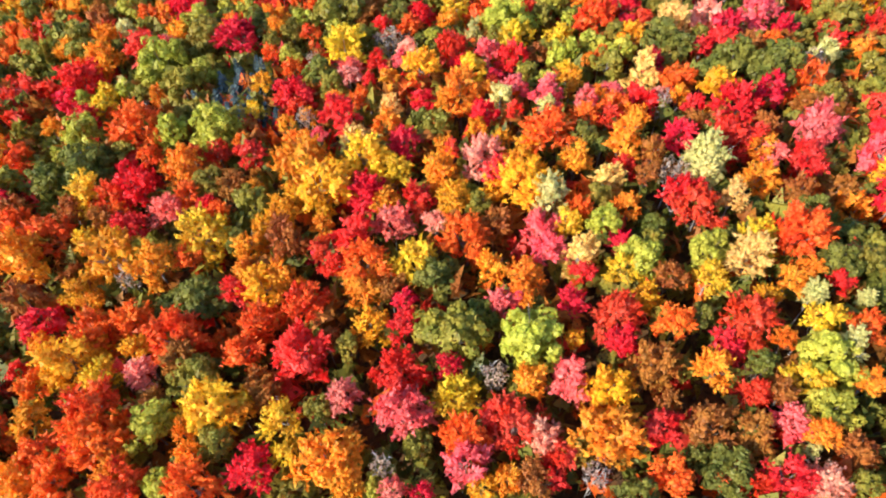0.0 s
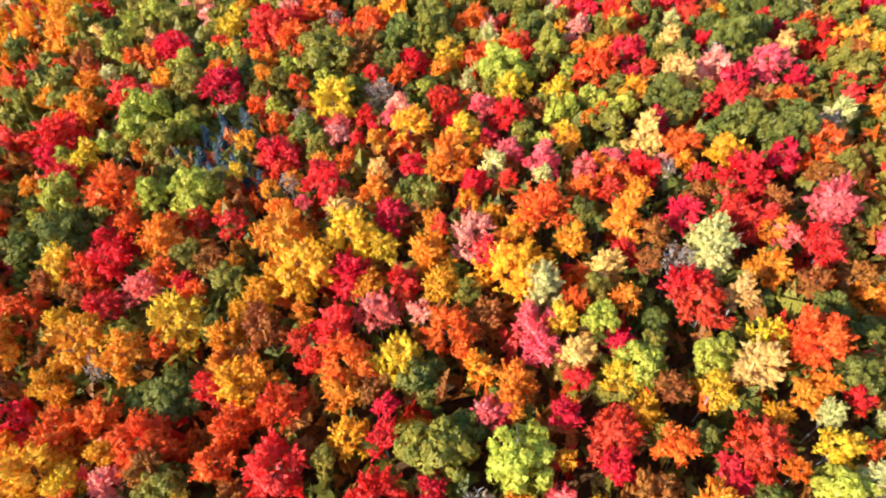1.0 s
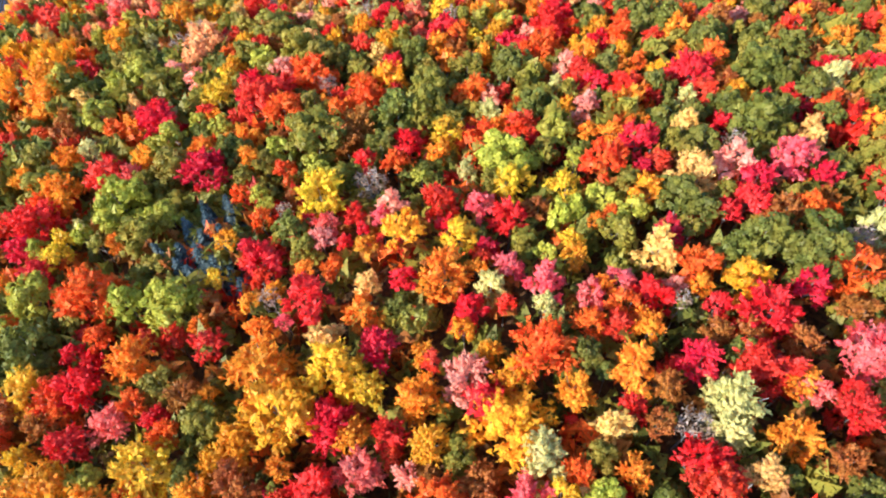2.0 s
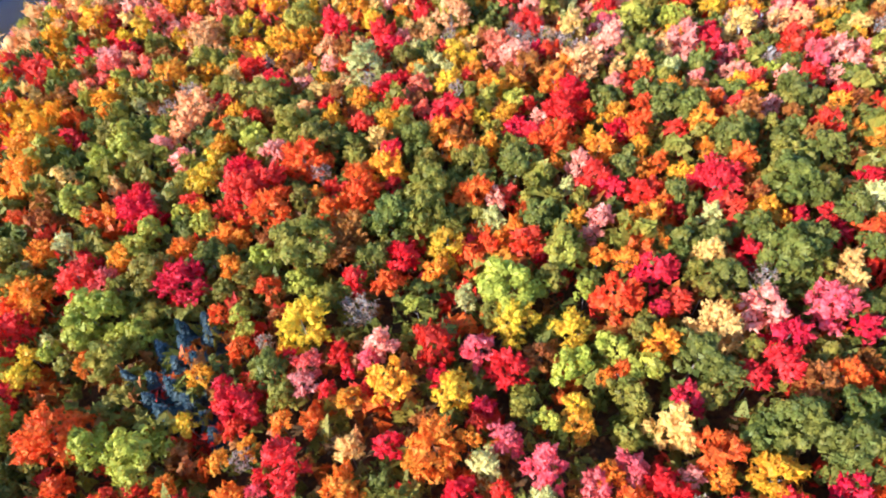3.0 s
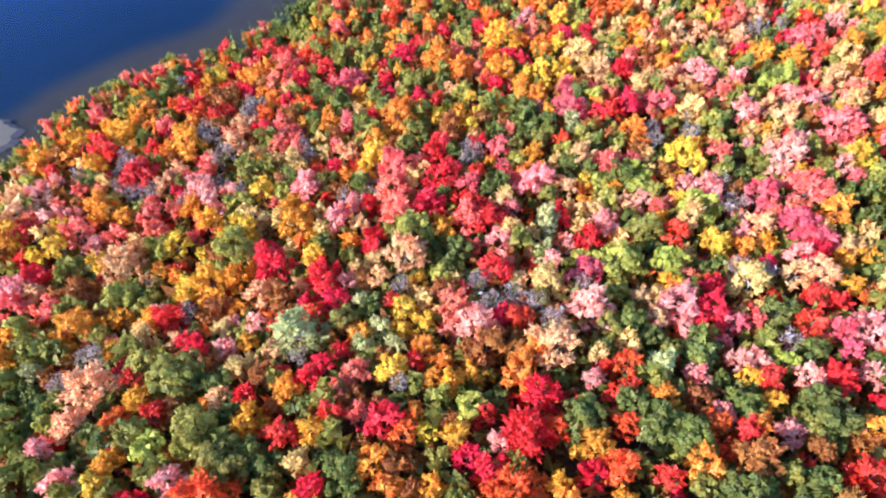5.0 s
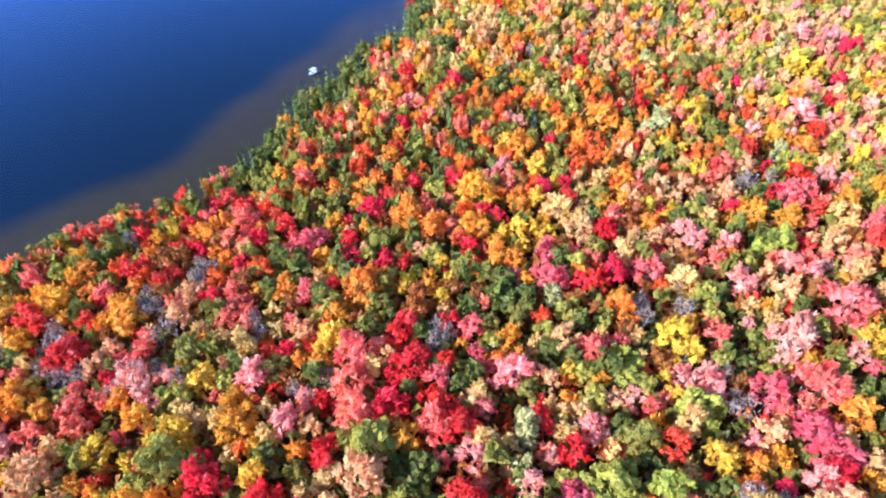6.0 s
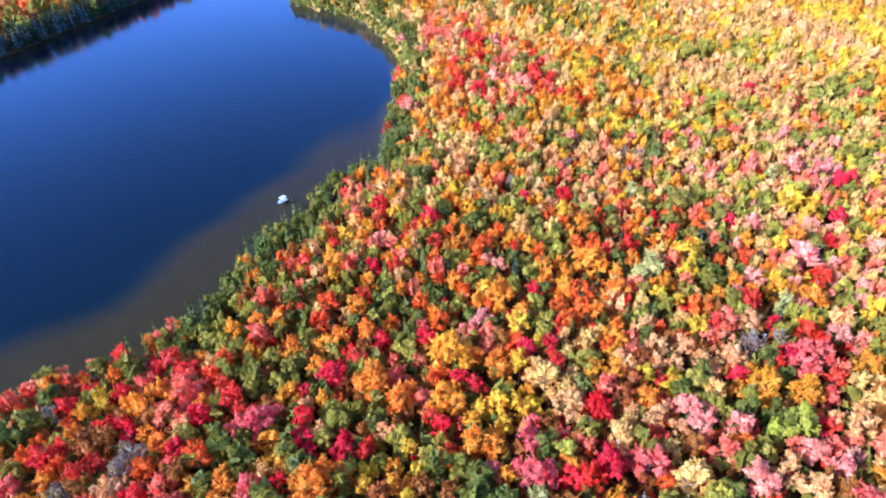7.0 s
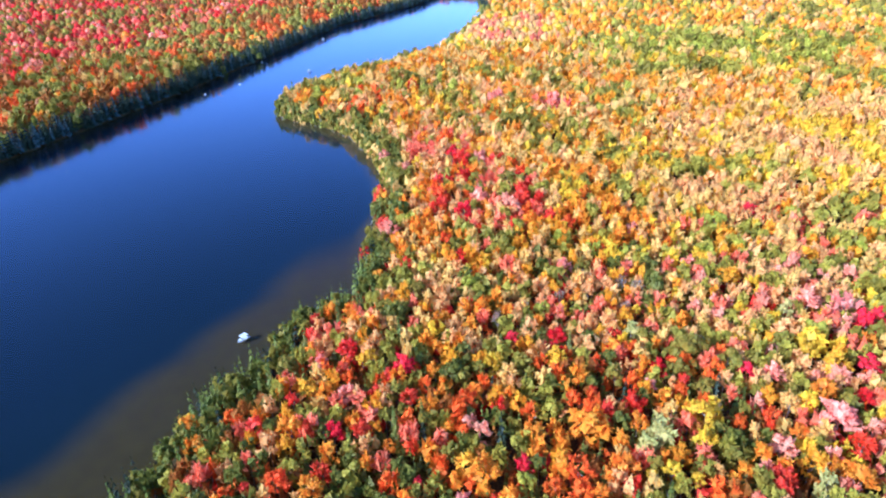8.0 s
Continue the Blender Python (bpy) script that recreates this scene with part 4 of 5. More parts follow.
STANDS.append(("orange", [
    (3.4, 190.7, 4.8), (-53.5, 193.5, 2.2), (72.1, 193.8, 2.2), (93.4, 194.2, 3.0), (-63.5, 194.9, 5.2), (77.3, 200.2, 3.2), (94.0,
    203.6, 3.7), (-96.3, 203.8, 5.2), (-96.4, 210.0, 4.3), (-51.5, 211.4, 3.1), (-104.5, 213.0, 3.6), (-13.8, 218.8, 2.2), (32.3,
    219.6, 1.8), (42.1, 222.7, 3.6), (-58.9, 224.6, 2.4), (-85.7, 230.8, 2.7), (55.8, 231.4, 3.6), (-58.9, 234.6, 4.8), (-46.6, 234.8,
    3.4), (93.9, 236.4, 3.2), (-2.6, 239.5, 5.2), (89.7, 240.1, 2.4), (-22.1, 243.8, 2.1), (29.3, 249.0, 3.1), (-76.2, 249.8, 3.0),
    (68.2, 253.5, 2.1), (-43.9, 256.2, 2.3), (50.8, 259.5, 3.7)]))
STANDS.append(("orange", [
    (12.6, 262.0, 3.8), (6.3, 267.6, 5.2), (-48.7, 269.2, 1.9), (84.4, 272.3, 2.3), (31.2, 276.8, 2.4), (-61.9, 277.1, 2.0), (-16.8,
    283.6, 2.0), (3.3, 286.4, 3.0)]))
STANDS.append(("gold", [
    (-10.2, 198.2, 2.5), (10.3, 199.1, 3.1), (-23.8, 202.9, 3.9), (-44.5, 205.2, 3.4), (-22.7, 206.2, 2.3), (-26.9, 208.3, 2.1),
    (-68.6, 209.7, 2.5), (-77.9, 212.9, 2.5), (-74.2, 213.4, 4.4), (-82.2, 226.8, 3.0), (-14.8, 252.2, 2.6), (102.4, 260.7, 3.6),
    (96.1, 263.3, 3.7), (121.0, 267.9, 3.0), (63.5, 274.2, 2.3), (24.9, 276.6, 5.2), (-33.2, 289.5, 2.6)]))
STANDS.append(("yellow", [
    (-17.4, 191.6, 3.1), (66.6, 195.0, 3.6), (-69.6, 195.7, 2.9), (-51.9, 200.1, 3.4), (-81.3, 200.4, 3.4), (-39.0, 200.7, 3.3),
    (-35.9, 202.7, 3.4), (-83.3, 206.4, 2.8), (60.7, 213.3, 1.4), (42.5, 214.5, 2.1), (-33.9, 215.6, 3.1), (67.4, 218.3, 3.5), (104.3,
    220.0, 2.9), (-7.2, 223.8, 4.4), (65.3, 223.8, 3.7), (16.1, 237.0, 1.9), (7.2, 240.1, 2.0), (15.8, 249.4, 2.1), (34.8, 259.5,
    2.9), (38.3, 265.9, 1.8), (69.4, 266.2, 2.2), (-59.3, 267.0, 3.2), (135.5, 278.3, 2.3), (42.3, 286.9, 3.3)]))
STANDS.append(("lime", [
    (-36.5, 195.5, 5.2), (4.9, 196.6, 4.9), (66.3, 206.2, 3.8), (46.1, 208.4, 2.8), (-38.0, 210.7, 3.0), (-30.0, 215.0, 2.4), (56.6,
    215.9, 1.8), (73.3, 217.4, 2.4), (47.9, 247.7, 2.5), (-84.7, 250.3, 2.7), (97.7, 251.8, 3.5), (-17.6, 268.9, 2.4)]))
STANDS.append(("pink", [
    (81.5, 190.8, 2.9), (87.5, 195.2, 3.6), (73.9, 199.4, 2.4), (85.2, 199.9, 4.2), (-13.7, 204.1, 3.4), (25.8, 205.3, 2.2), (-10.0,
    208.6, 2.3), (80.5, 209.4, 3.9), (70.5, 210.9, 3.4), (15.6, 212.2, 2.9), (30.7, 213.5, 4.1), (102.3, 214.5, 1.7), (-23.4, 214.8,
    3.6), (-48.5, 215.4, 4.3), (100.1, 217.6, 2.3), (23.8, 219.4, 2.2), (89.2, 221.2, 5.2), (22.7, 226.4, 3.1), (82.2, 227.1, 1.5),
    (103.7, 230.2, 5.2), (25.4, 233.5, 2.0), (-15.8, 237.7, 2.7), (84.0, 238.7, 3.3), (40.3, 240.8, 3.3), (101.7, 241.0, 2.6), (64.6,
    243.0, 3.4), (-91.4, 249.0, 3.0), (41.2, 249.7, 3.1)]))
STANDS.append(("pink", [
    (85.2, 251.4, 3.5), (122.2, 255.5, 2.8), (76.4, 256.4, 2.8), (-18.4, 257.2, 3.7), (-39.2, 266.4, 2.8), (112.8, 273.0, 3.0),
    (120.2, 279.4, 3.1)]))
STANDS.append(("cream", [
    (32.2, 193.8, 1.6), (32.5, 198.9, 2.7), (32.9, 202.6, 3.1), (41.1, 235.6, 2.6)]))
STANDS.append(("green", [
    (14.1, 193.7, 2.4), (101.8, 209.0, 2.2), (20.2, 211.0, 2.1), (78.7, 216.2, 2.3), (-19.2, 218.0, 3.1), (-40.4, 224.0, 3.2), (1.7,
    234.7, 2.9), (78.8, 237.2, 2.3), (8.3, 257.4, 3.0)]))
STANDS.append(("olive", [
    (53.3, 198.9, 3.7), (34.0, 210.1, 2.3), (96.0, 218.0, 2.1), (83.8, 218.6, 2.9), (-0.1, 227.3, 3.2), (26.5, 227.3, 2.5), (32.9,
    229.0, 2.5), (-15.2, 274.0, 2.9)]))
STANDS.append(("rust", [
    (99.5, 235.7, 2.6)]))
STANDS.append(("tan", [
    (98.0, 196.4, 3.5), (24.6, 198.6, 2.7), (-62.4, 201.4, 3.4), (63.6, 202.4, 3.1), (-27.2, 204.5, 3.3), (43.3, 205.4, 2.6), (40.3,
    205.7, 1.7), (-36.6, 208.1, 2.7), (-27.9, 224.8, 3.8), (-21.8, 228.8, 2.4), (-39.6, 229.5, 2.4), (84.5, 231.4, 2.5), (-33.4,
    236.8, 2.7), (-92.0, 238.0, 3.5), (71.6, 240.1, 4.0), (-81.1, 240.7, 4.3), (111.9, 241.3, 3.3), (60.4, 249.5, 4.2), (116.6, 258.1,
    2.8), (26.0, 260.2, 2.7), (84.1, 261.2, 2.9), (-61.1, 262.5, 2.3), (47.4, 267.7, 4.2), (58.2, 279.8, 3.2), (-25.7, 287.5, 3.4)]))
STANDS.append(("needles", [
    (-81.5, 260.6, 2.2), (-91.4, 262.6, 1.9), (-77.4, 269.7, 1.6), (-25.8, 276.4, 2.6), (-57.3, 287.0, 1.8)]))
STANDS.append(("bare", [
    (74.0, 206.5, 3.8), (38.7, 211.5, 2.1), (-69.7, 217.5, 2.6), (5.6, 219.1, 1.8), (14.7, 222.3, 2.5), (-25.4, 227.0, 2.3), (-75.5,
    227.7, 3.4), (-49.2, 228.8, 2.0), (60.5, 229.5, 2.8), (-46.8, 230.0, 2.0), (69.9, 232.2, 2.8), (10.8, 237.5, 2.7), (-56.1, 241.3,
    2.8), (110.8, 251.0, 3.4), (-46.3, 251.4, 2.4), (-51.3, 253.3, 2.7), (-69.8, 263.3, 2.2), (74.5, 275.9, 3.1), (99.3, 277.8, 3.9)]))
# far woods
STANDS.append(("crimson", [
    (104.5, 294.2, 3.1), (0.4, 302.1, 2.7), (128.7, 305.0, 3.3), (78.2, 320.2, 3.6), (138.7, 321.2, 2.6), (69.4, 326.2, 1.8), (63.7,
    350.9, 3.1), (36.1, 405.2, 3.4), (-2.4, 418.5, 2.7), (40.7, 507.2, 3.3), (61.1, 519.6, 3.1)]))
STANDS.append(("red", [
    (-17.6, 298.8, 1.6), (23.1, 299.2, 1.3), (48.1, 300.4, 2.3), (8.3, 315.1, 2.9), (1.1, 315.1, 2.9), (20.1, 326.1, 2.7), (-12.4,
    327.7, 1.8), (10.6, 329.7, 2.3), (113.1, 333.3, 2.8), (148.3, 334.7, 3.2), (14.1, 335.8, 1.9), (90.3, 337.1, 2.6), (18.0, 339.2,
    3.6), (0.6, 347.6, 3.4), (50.1, 352.0, 2.1), (158.5, 352.5, 4.8), (82.4, 353.5, 2.8), (-12.9, 368.6, 2.6), (15.7, 402.2, 2.6),
    (161.4, 440.9, 3.4), (38.6, 444.8, 4.9), (65.5, 453.1, 5.2), (39.5, 513.9, 4.8), (35.1, 525.5, 3.7), (7.0, 689.2, 4.4)]))
STANDS.append(("scarlet", [
    (-10.8, 290.7, 3.1), (53.4, 293.2, 2.2), (60.2, 296.4, 4.4), (-9.4, 298.7, 3.3), (21.4, 310.1, 2.0), (103.7, 314.5, 2.0), (112.2,
    314.8, 2.8), (62.9, 323.8, 2.7), (36.0, 324.7, 3.0), (72.8, 338.1, 2.6), (84.5, 345.4, 3.0), (87.1, 397.3, 2.9), (30.9, 423.7,
    2.8), (45.2, 430.8, 2.6), (81.9, 432.2, 3.3), (28.8, 465.4, 5.2), (68.8, 493.5, 3.1), (32.3, 556.6, 4.7), (-35.0, 630.5, 3.6)]))
STANDS.append(("orange", [
    (62.8, 291.0, 2.4), (-28.5, 293.0, 2.6), (92.9, 293.1, 2.2), (122.4, 294.7, 3.8), (-0.8, 296.7, 3.5), (38.8, 298.2, 4.5), (69.6,
    298.5, 3.8), (118.9, 299.0, 2.6), (116.9, 310.0, 2.5), (51.4, 310.8, 3.5), (15.6, 311.8, 1.7), (64.9, 312.8, 5.2), (77.8, 313.8,
    2.5), (-9.6, 315.3, 3.6), (128.7, 322.3, 3.7), (37.7, 327.7, 2.4), (26.9, 337.8, 2.3), (153.6, 343.7, 3.3), (28.5, 365.0, 3.3),
    (36.0, 370.0, 2.6), (5.3, 397.4, 2.5), (117.1, 412.9, 2.7), (88.5, 413.3, 3.1), (60.2, 418.3, 2.7), (21.6, 424.0, 2.8), (95.1,
    461.5, 3.1), (18.8, 554.3, 3.7)]))
STANDS.append(("gold", [
    (113.7, 299.3, 3.2), (84.9, 301.8, 2.6), (29.9, 315.3, 1.7), (11.0, 316.2, 2.0), (111.2, 382.2, 2.4), (128.8, 383.3, 3.9), (105.6,
    456.5, 2.8), (-2.6, 626.4, 3.9)]))
STANDS.append(("yellow", [
    (85.9, 294.0, 1.7), (76.4, 297.0, 1.5), (80.7, 297.1, 2.5), (91.6, 306.1, 3.4), (95.9, 315.3, 4.2), (123.6, 320.6, 2.9), (53.6,
    321.3, 1.5), (-40.7, 325.9, 1.5), (89.1, 326.2, 1.5), (132.9, 326.5, 1.8), (-8.7, 332.7, 2.8), (138.6, 334.4, 3.9), (133.9, 340.2,
    3.2), (43.2, 340.5, 3.3), (62.0, 340.8, 2.9), (5.2, 343.3, 2.0), (7.7, 343.7, 2.5), (137.1, 343.7, 4.9), (92.3, 367.2, 1.8),
    (90.1, 392.1, 2.1), (126.3, 396.9, 2.9), (45.8, 405.1, 2.6), (80.3, 443.3, 2.7), (-57.5, 636.5, 3.7)]))
STANDS.append(("lime", [
    (47.4, 295.3, 2.3), (69.3, 312.8, 2.0), (142.3, 350.1, 3.4), (62.9, 368.4, 3.0), (73.4, 369.5, 2.2), (38.5, 383.1, 3.6), (143.0,
    428.5, 4.2), (40.4, 428.6, 4.2), (179.2, 438.1, 3.4)]))
STANDS.append(("pink", [
    (33.5, 291.1, 2.5), (101.8, 296.3, 2.5), (109.1, 304.5, 3.3), (38.3, 312.0, 2.8), (127.6, 313.0, 4.9), (35.7, 316.5, 2.0), (85.0,
    327.9, 2.1), (2.0, 330.1, 2.8), (119.9, 331.3, 3.1), (-7.5, 343.6, 2.0), (-29.9, 356.5, 2.0), (155.3, 358.9, 5.2), (146.1, 364.3,
    3.6), (-24.6, 367.5, 2.1), (119.4, 394.7, 2.9), (74.6, 397.3, 2.9), (97.6, 397.3, 2.9), (107.4, 425.9, 2.8), (6.9, 434.2, 3.6),
    (4.1, 438.5, 3.4), (58.7, 448.3, 5.0), (45.6, 459.5, 5.2), (10.6, 510.6, 3.3), (50.1, 515.3, 4.3), (-3.4, 533.6, 3.8), (106.8,
    622.3, 5.2), (64.8, 631.6, 4.8), (69.4, 639.8, 5.2)]))
STANDS.append(("cream", [
    (112.7, 293.0, 3.1), (78.2, 305.7, 3.0), (82.1, 310.0, 4.1), (88.1, 355.4, 3.2), (138.2, 362.4, 3.2)]))
STANDS.append(("green", [
    (16.6, 292.8, 2.6), (6.5, 306.2, 2.1), (-1.8, 315.1, 2.3), (31.7, 335.7, 3.2), (77.5, 340.8, 2.9), (35.2, 345.2, 3.3), (59.7,
    352.5, 2.4), (13.9, 365.6, 4.0), (103.8, 394.0, 3.3), (6.2, 412.1, 3.1), (104.0, 413.5, 2.4), (9.4, 454.9, 5.2)]))
STANDS.append(("olive", [
    (77.6, 299.2, 2.3), (-43.1, 299.4, 2.2), (31.2, 307.7, 2.2), (120.8, 323.6, 2.7), (98.6, 327.6, 2.7), (76.9, 332.3, 2.8), (95.0,
    334.9, 3.2), (109.1, 335.1, 3.9), (39.8, 338.2, 2.3), (52.8, 339.2, 2.9), (101.4, 342.5, 5.2), (-17.6, 344.0, 3.0), (130.1, 345.7,
    3.3), (15.4, 370.6, 3.0), (9.7, 371.5, 3.0), (20.8, 380.3, 3.9), (80.7, 396.6, 3.3), (8.3, 415.7, 3.4), (61.9, 481.4, 3.9), (45.6,
    487.3, 3.4)]))
STANDS.append(("tan", [
    (-4.3, 294.0, 2.1), (90.8, 296.8, 1.9), (105.8, 310.0, 2.5), (87.7, 317.9, 2.3), (118.5, 319.1, 3.2), (124.8, 332.0, 3.4), (47.7,
    336.7, 2.9), (118.3, 349.0, 3.0), (130.8, 361.4, 2.5), (87.7, 375.0, 3.1), (46.5, 384.8, 2.8), (140.6, 387.7, 4.0), (28.6, 401.2,
    2.5), (38.4, 480.7, 3.9)]))
STANDS.append(("needles", [
    (5.4, 312.2, 2.1), (16.7, 315.4, 2.0), (16.5, 319.2, 2.1), (23.8, 320.5, 1.8), (-37.3, 329.0, 2.1), (-36.3, 333.5, 2.1), (-28.1,
    334.0, 2.1), (-34.4, 338.0, 2.1), (-21.4, 340.1, 2.1), (-37.9, 341.2, 2.1), (-15.9, 346.6, 2.1), (67.5, 347.8, 2.1), (-14.2,
    356.3, 2.1), (16.0, 357.2, 2.1), (-21.3, 361.6, 2.1), (-5.2, 368.4, 2.1), (1.4, 374.0, 2.1), (-2.3, 406.7, 2.1)]))
STANDS.append(("bare", [
    (46.7, 363.3, 2.2), (53.2, 365.0, 2.2), (103.7, 365.6, 2.2), (89.9, 368.8, 2.2), (63.0, 374.9, 2.3), (99.2, 375.1, 2.3), (69.3,
    378.4, 2.3), (116.0, 379.5, 2.3), (79.4, 380.5, 2.3), (97.5, 382.5, 2.8), (74.0, 383.0, 2.4), (85.9, 383.4, 2.4), (92.3, 385.2,
    2.4)]))

taken, tints_known = [], []


def detail(x, y):
    """How finely a crown is built, by the stretch of the slope where it grows."""
    if y < 72 and abs(x - 3) < 38 + 0.40 * max(y, 0):
        return "fine"
    return "good" if y < 165 and abs(x) < 100 else "middle"


FINER = {"middle": "good", "good": "fine", "fine": "fine"}


# towards the lake, haze and glare are put into paler tints of the trees
HAZED = {"orange": "peach", "scarlet": "coral", "red": "coral", "pink": "rose", "lime": "khaki", "bare": "peach"}
for kind_, spots in STANDS:
    places = np.array(spots, float).T
    for n, ((x, y, r), z, d) in enumerate(zip(spots, ground_height(*places[:2]), shore_distance(*places[:2]))):
        if d < 0.5:
            continue
        if y < 115:
            tint = "rose" if kind_ == "pink" and n % 4 else kind_
        # lighter tints here too, in place of the haze over this stretch
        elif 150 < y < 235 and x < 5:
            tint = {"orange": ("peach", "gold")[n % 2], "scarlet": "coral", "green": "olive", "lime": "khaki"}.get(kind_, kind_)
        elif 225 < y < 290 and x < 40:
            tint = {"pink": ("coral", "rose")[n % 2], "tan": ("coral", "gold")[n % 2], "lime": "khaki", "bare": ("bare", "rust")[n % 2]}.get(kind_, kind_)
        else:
            tint = HAZED.get(kind_, kind_) if n % 2 and 165 < y < 285 or kind_ == "bare" and n % 3 and y > 240 else kind_
        plant(tint, x, y, r * (0.91 if y < 110 else 1.0), detail(x, y), float(z))
        taken.append((x, y, r))
        tints_known.append(tint)


FAR_SHORE = ([320, 455, 585, 670, 775, 945, 1165, 1288, 1400, 1560, 1700], [-345, -300, -262, -236, -206, -168, -121, -62, -10, 40, 60])


# groves of the woods beyond: middle, half widths and the tints that stand out there
GROVES = [
    (50, 470, 30, 52, {"coral": 2.5, "red": 1, "scarlet": 1.5, "orange": 3, "peach": 4, "khaki": 3, "tan": 2, "olive": 1}),
    (30, 545, 22, 34, {"coral": 1.5, "peach": 4, "scarlet": 0.6, "yellow": 3, "tan": 2, "khaki": 3}),
    (106, 622, 13, 16, {"coral": 3, "peach": 2, "khaki": 1}),
    (160, 470, 44, 42, {"tan": 5, "peach": 3, "gold": 1, "yellow": 2, "khaki": 2}),
    (240, 520, 90, 80, {"tan": 6, "peach": 3, "gold": 1, "yellow": 3}),
    (170, 410, 60, 26, {"peach": 3, "tan": 3, "gold": 1.5, "yellow": 1, "khaki": 2.5, "coral": 1.2, "lime": 0.6}),
    (280, 800, 120, 110, {"lime": 4, "khaki": 3.5, "olive": 1.2, "yellow": 4, "tan": 2}),
    (100, 960, 70, 120, {"peach": 4, "tan": 4, "coral": 1.4, "yellow": 1.5}),
    (-50, 650, 36, 60, {"khaki": 4, "olive": 1.5, "tan": 3, "peach": 2, "gold": 1.5, "scarlet": 0.6, "lime": 1}),
]


def mix(x, y, d):
    """The shares of the tints that grow round a place, d metres from the water."""
    if x < np.interp(y, *FAR_SHORE) + 3 and y > 300:
        if d < 11:
            return {"hemlock": 7, "spruce": 1, "green": 1}
        if d < 140:
            return {"rust": 8, "khaki": 3, "olive": 4, "orange": 1.2, "scarlet": 0.8, "tan": 1.2}
        return {"coral": 3.5, "red": 1.5, "pink": 1.2, "rust": 7, "khaki": 2, "olive": 2, "orange": 1.2}
    if d < 12 and 275 < y < 480:
        return {"needles": 6, "olive": 2.5, "green": 1.2, "red": 0.5, "orange": 0.6}
    if d < 14 and y >= 480:
        return {"olive": 4, "needles": 2, "tan": 2.5, "green": 1.5}
    # gold and tan woods, with the distance haze mixed into their pale tints
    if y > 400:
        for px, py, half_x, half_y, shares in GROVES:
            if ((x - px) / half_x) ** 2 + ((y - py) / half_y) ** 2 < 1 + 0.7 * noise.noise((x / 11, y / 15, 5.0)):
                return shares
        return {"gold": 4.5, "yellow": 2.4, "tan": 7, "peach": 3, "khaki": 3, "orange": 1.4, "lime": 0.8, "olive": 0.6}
    if y > 285:
        if x > 110:
            return {"pink": 2, "coral": 1.5, "peach": 2.5, "tan": 2.5, "yellow": 1.5, "khaki": 3, "olive": 1.5, "gold": 1}
        if y > 345:
            return {"peach": 4, "tan": 2.5, "khaki": 2, "gold": 1.5, "yellow": 0.6, "coral": 2.2, "orange": 3, "olive": 1.5, "green": 1, "needles": 1}
        return {"green": 2.5, "olive": 3, "khaki": 2.5, "needles": 3, "hemlock": 0.8, "tan": 0.8, "peach": 1, "gold": 1.5, "orange": 4, "scarlet": 2.8, "coral": 1.8, "red": 1, "rust": 1.2}
    if y > 225:
        return {"olive": 3, "khaki": 3, "rust": 2.5, "coral": 2.5, "scarlet": 2.5, "orange": 2, "gold": 2.2, "green": 1.6, "red": 2, "peach": 0.6}
    if y > 165:
        return {"olive": 3.5, "khaki": 3, "tan": 2.5, "rust": 1.6, "pink": 2, "coral": 2, "peach": 1.5, "gold": 2, "crimson": 0.8, "green": 1.6, "bare": 0.6}
    if y > 105:
        return {"green": 5, "olive": 3, "khaki": 0.8, "red": 1.8, "scarlet": 1.8, "orange": 1.2, "crimson": 1.2, "rust": 1.4}
    if x < -25 and y > 70:
        return {"green": 4, "olive": 3, "lime": 1, "scarlet": 1.5, "rust": 1.5, "red": 1, "spruce": 0.6}
    return {"olive": 2, "rust": 3, "orange": 1.5, "scarlet": 2.5, "red": 2.5, "crimson": 1, "gold": 1, "green": 3}


RAMP = ["hemlock", "spruce", "needles", "green", "olive", "khaki", "lime", "cream", "yellow", "gold", "tan", "peach", "orange", "rust", "scarlet", "coral", "pink", "rose", "red", "crimson", "bare"]


def choose(x, y, d):
    """A tint for a place: neighbours tend to be alike, as trees of a kind grow in patches."""
    shares = mix(x, y, d)
    order = [t for t in RAMP if t in shares]
    total = np.cumsum([shares[t] for t in order])
    drift = 0.5 + 0.85 * noise.noise((x / 34, y / (42 if y < 480 else 75), 3.1)) + 0.45 * noise.noise((x / 9, y / 12, 8.4))
    if y < 150 or 285 < y < 400 or d < 12:
        level = rng.uniform()
    else:
        level = min(max(drift + rng.normal() * (0.24 if y < 285 else 0.32), 0.0), 0.999)
    return order[int(np.searchsorted(total, level * total[-1], side="right"))]


def half_width(y):
    return float(np.interp(y, [-20, 20, 110, 200, 300, 500, 1000, 1600], [62, 72, 122, 150, 160, 280, 620, 980]))


known = np.array(taken, float).reshape(-1, 3)
grid = []
y = -18.0
row = 0
while y < 1650:
    gap = float(np.interp(y, [0, 260, 330, 520, 700, 1000, 1650], [4.7, 4.7, 4.8, 7.2, 10.0, 13.0, 17.0]))
    middle = float(np.interp(y, [0, 200, 1000], [0, 30, 45]))
    for x in np.arange(middle - half_width(y), middle + half_width(y), gap) + (row % 2) * gap / 2:
        grid.append((x + rng.uniform(-1, 1) * gap * 0.33, y + rng.uniform(-1, 1) * gap * 0.33, rng.uniform(0.42, 0.72 if y < 290 else 0.64 if y < 480 else 0.86) * gap))
    y += gap * 0.87
    row += 1
grid = np.array(grid)
shore = shore_distance(grid[:, 0], grid[:, 1])
grid, shore = grid[shore > 0.8], shore[shore > 0.8]
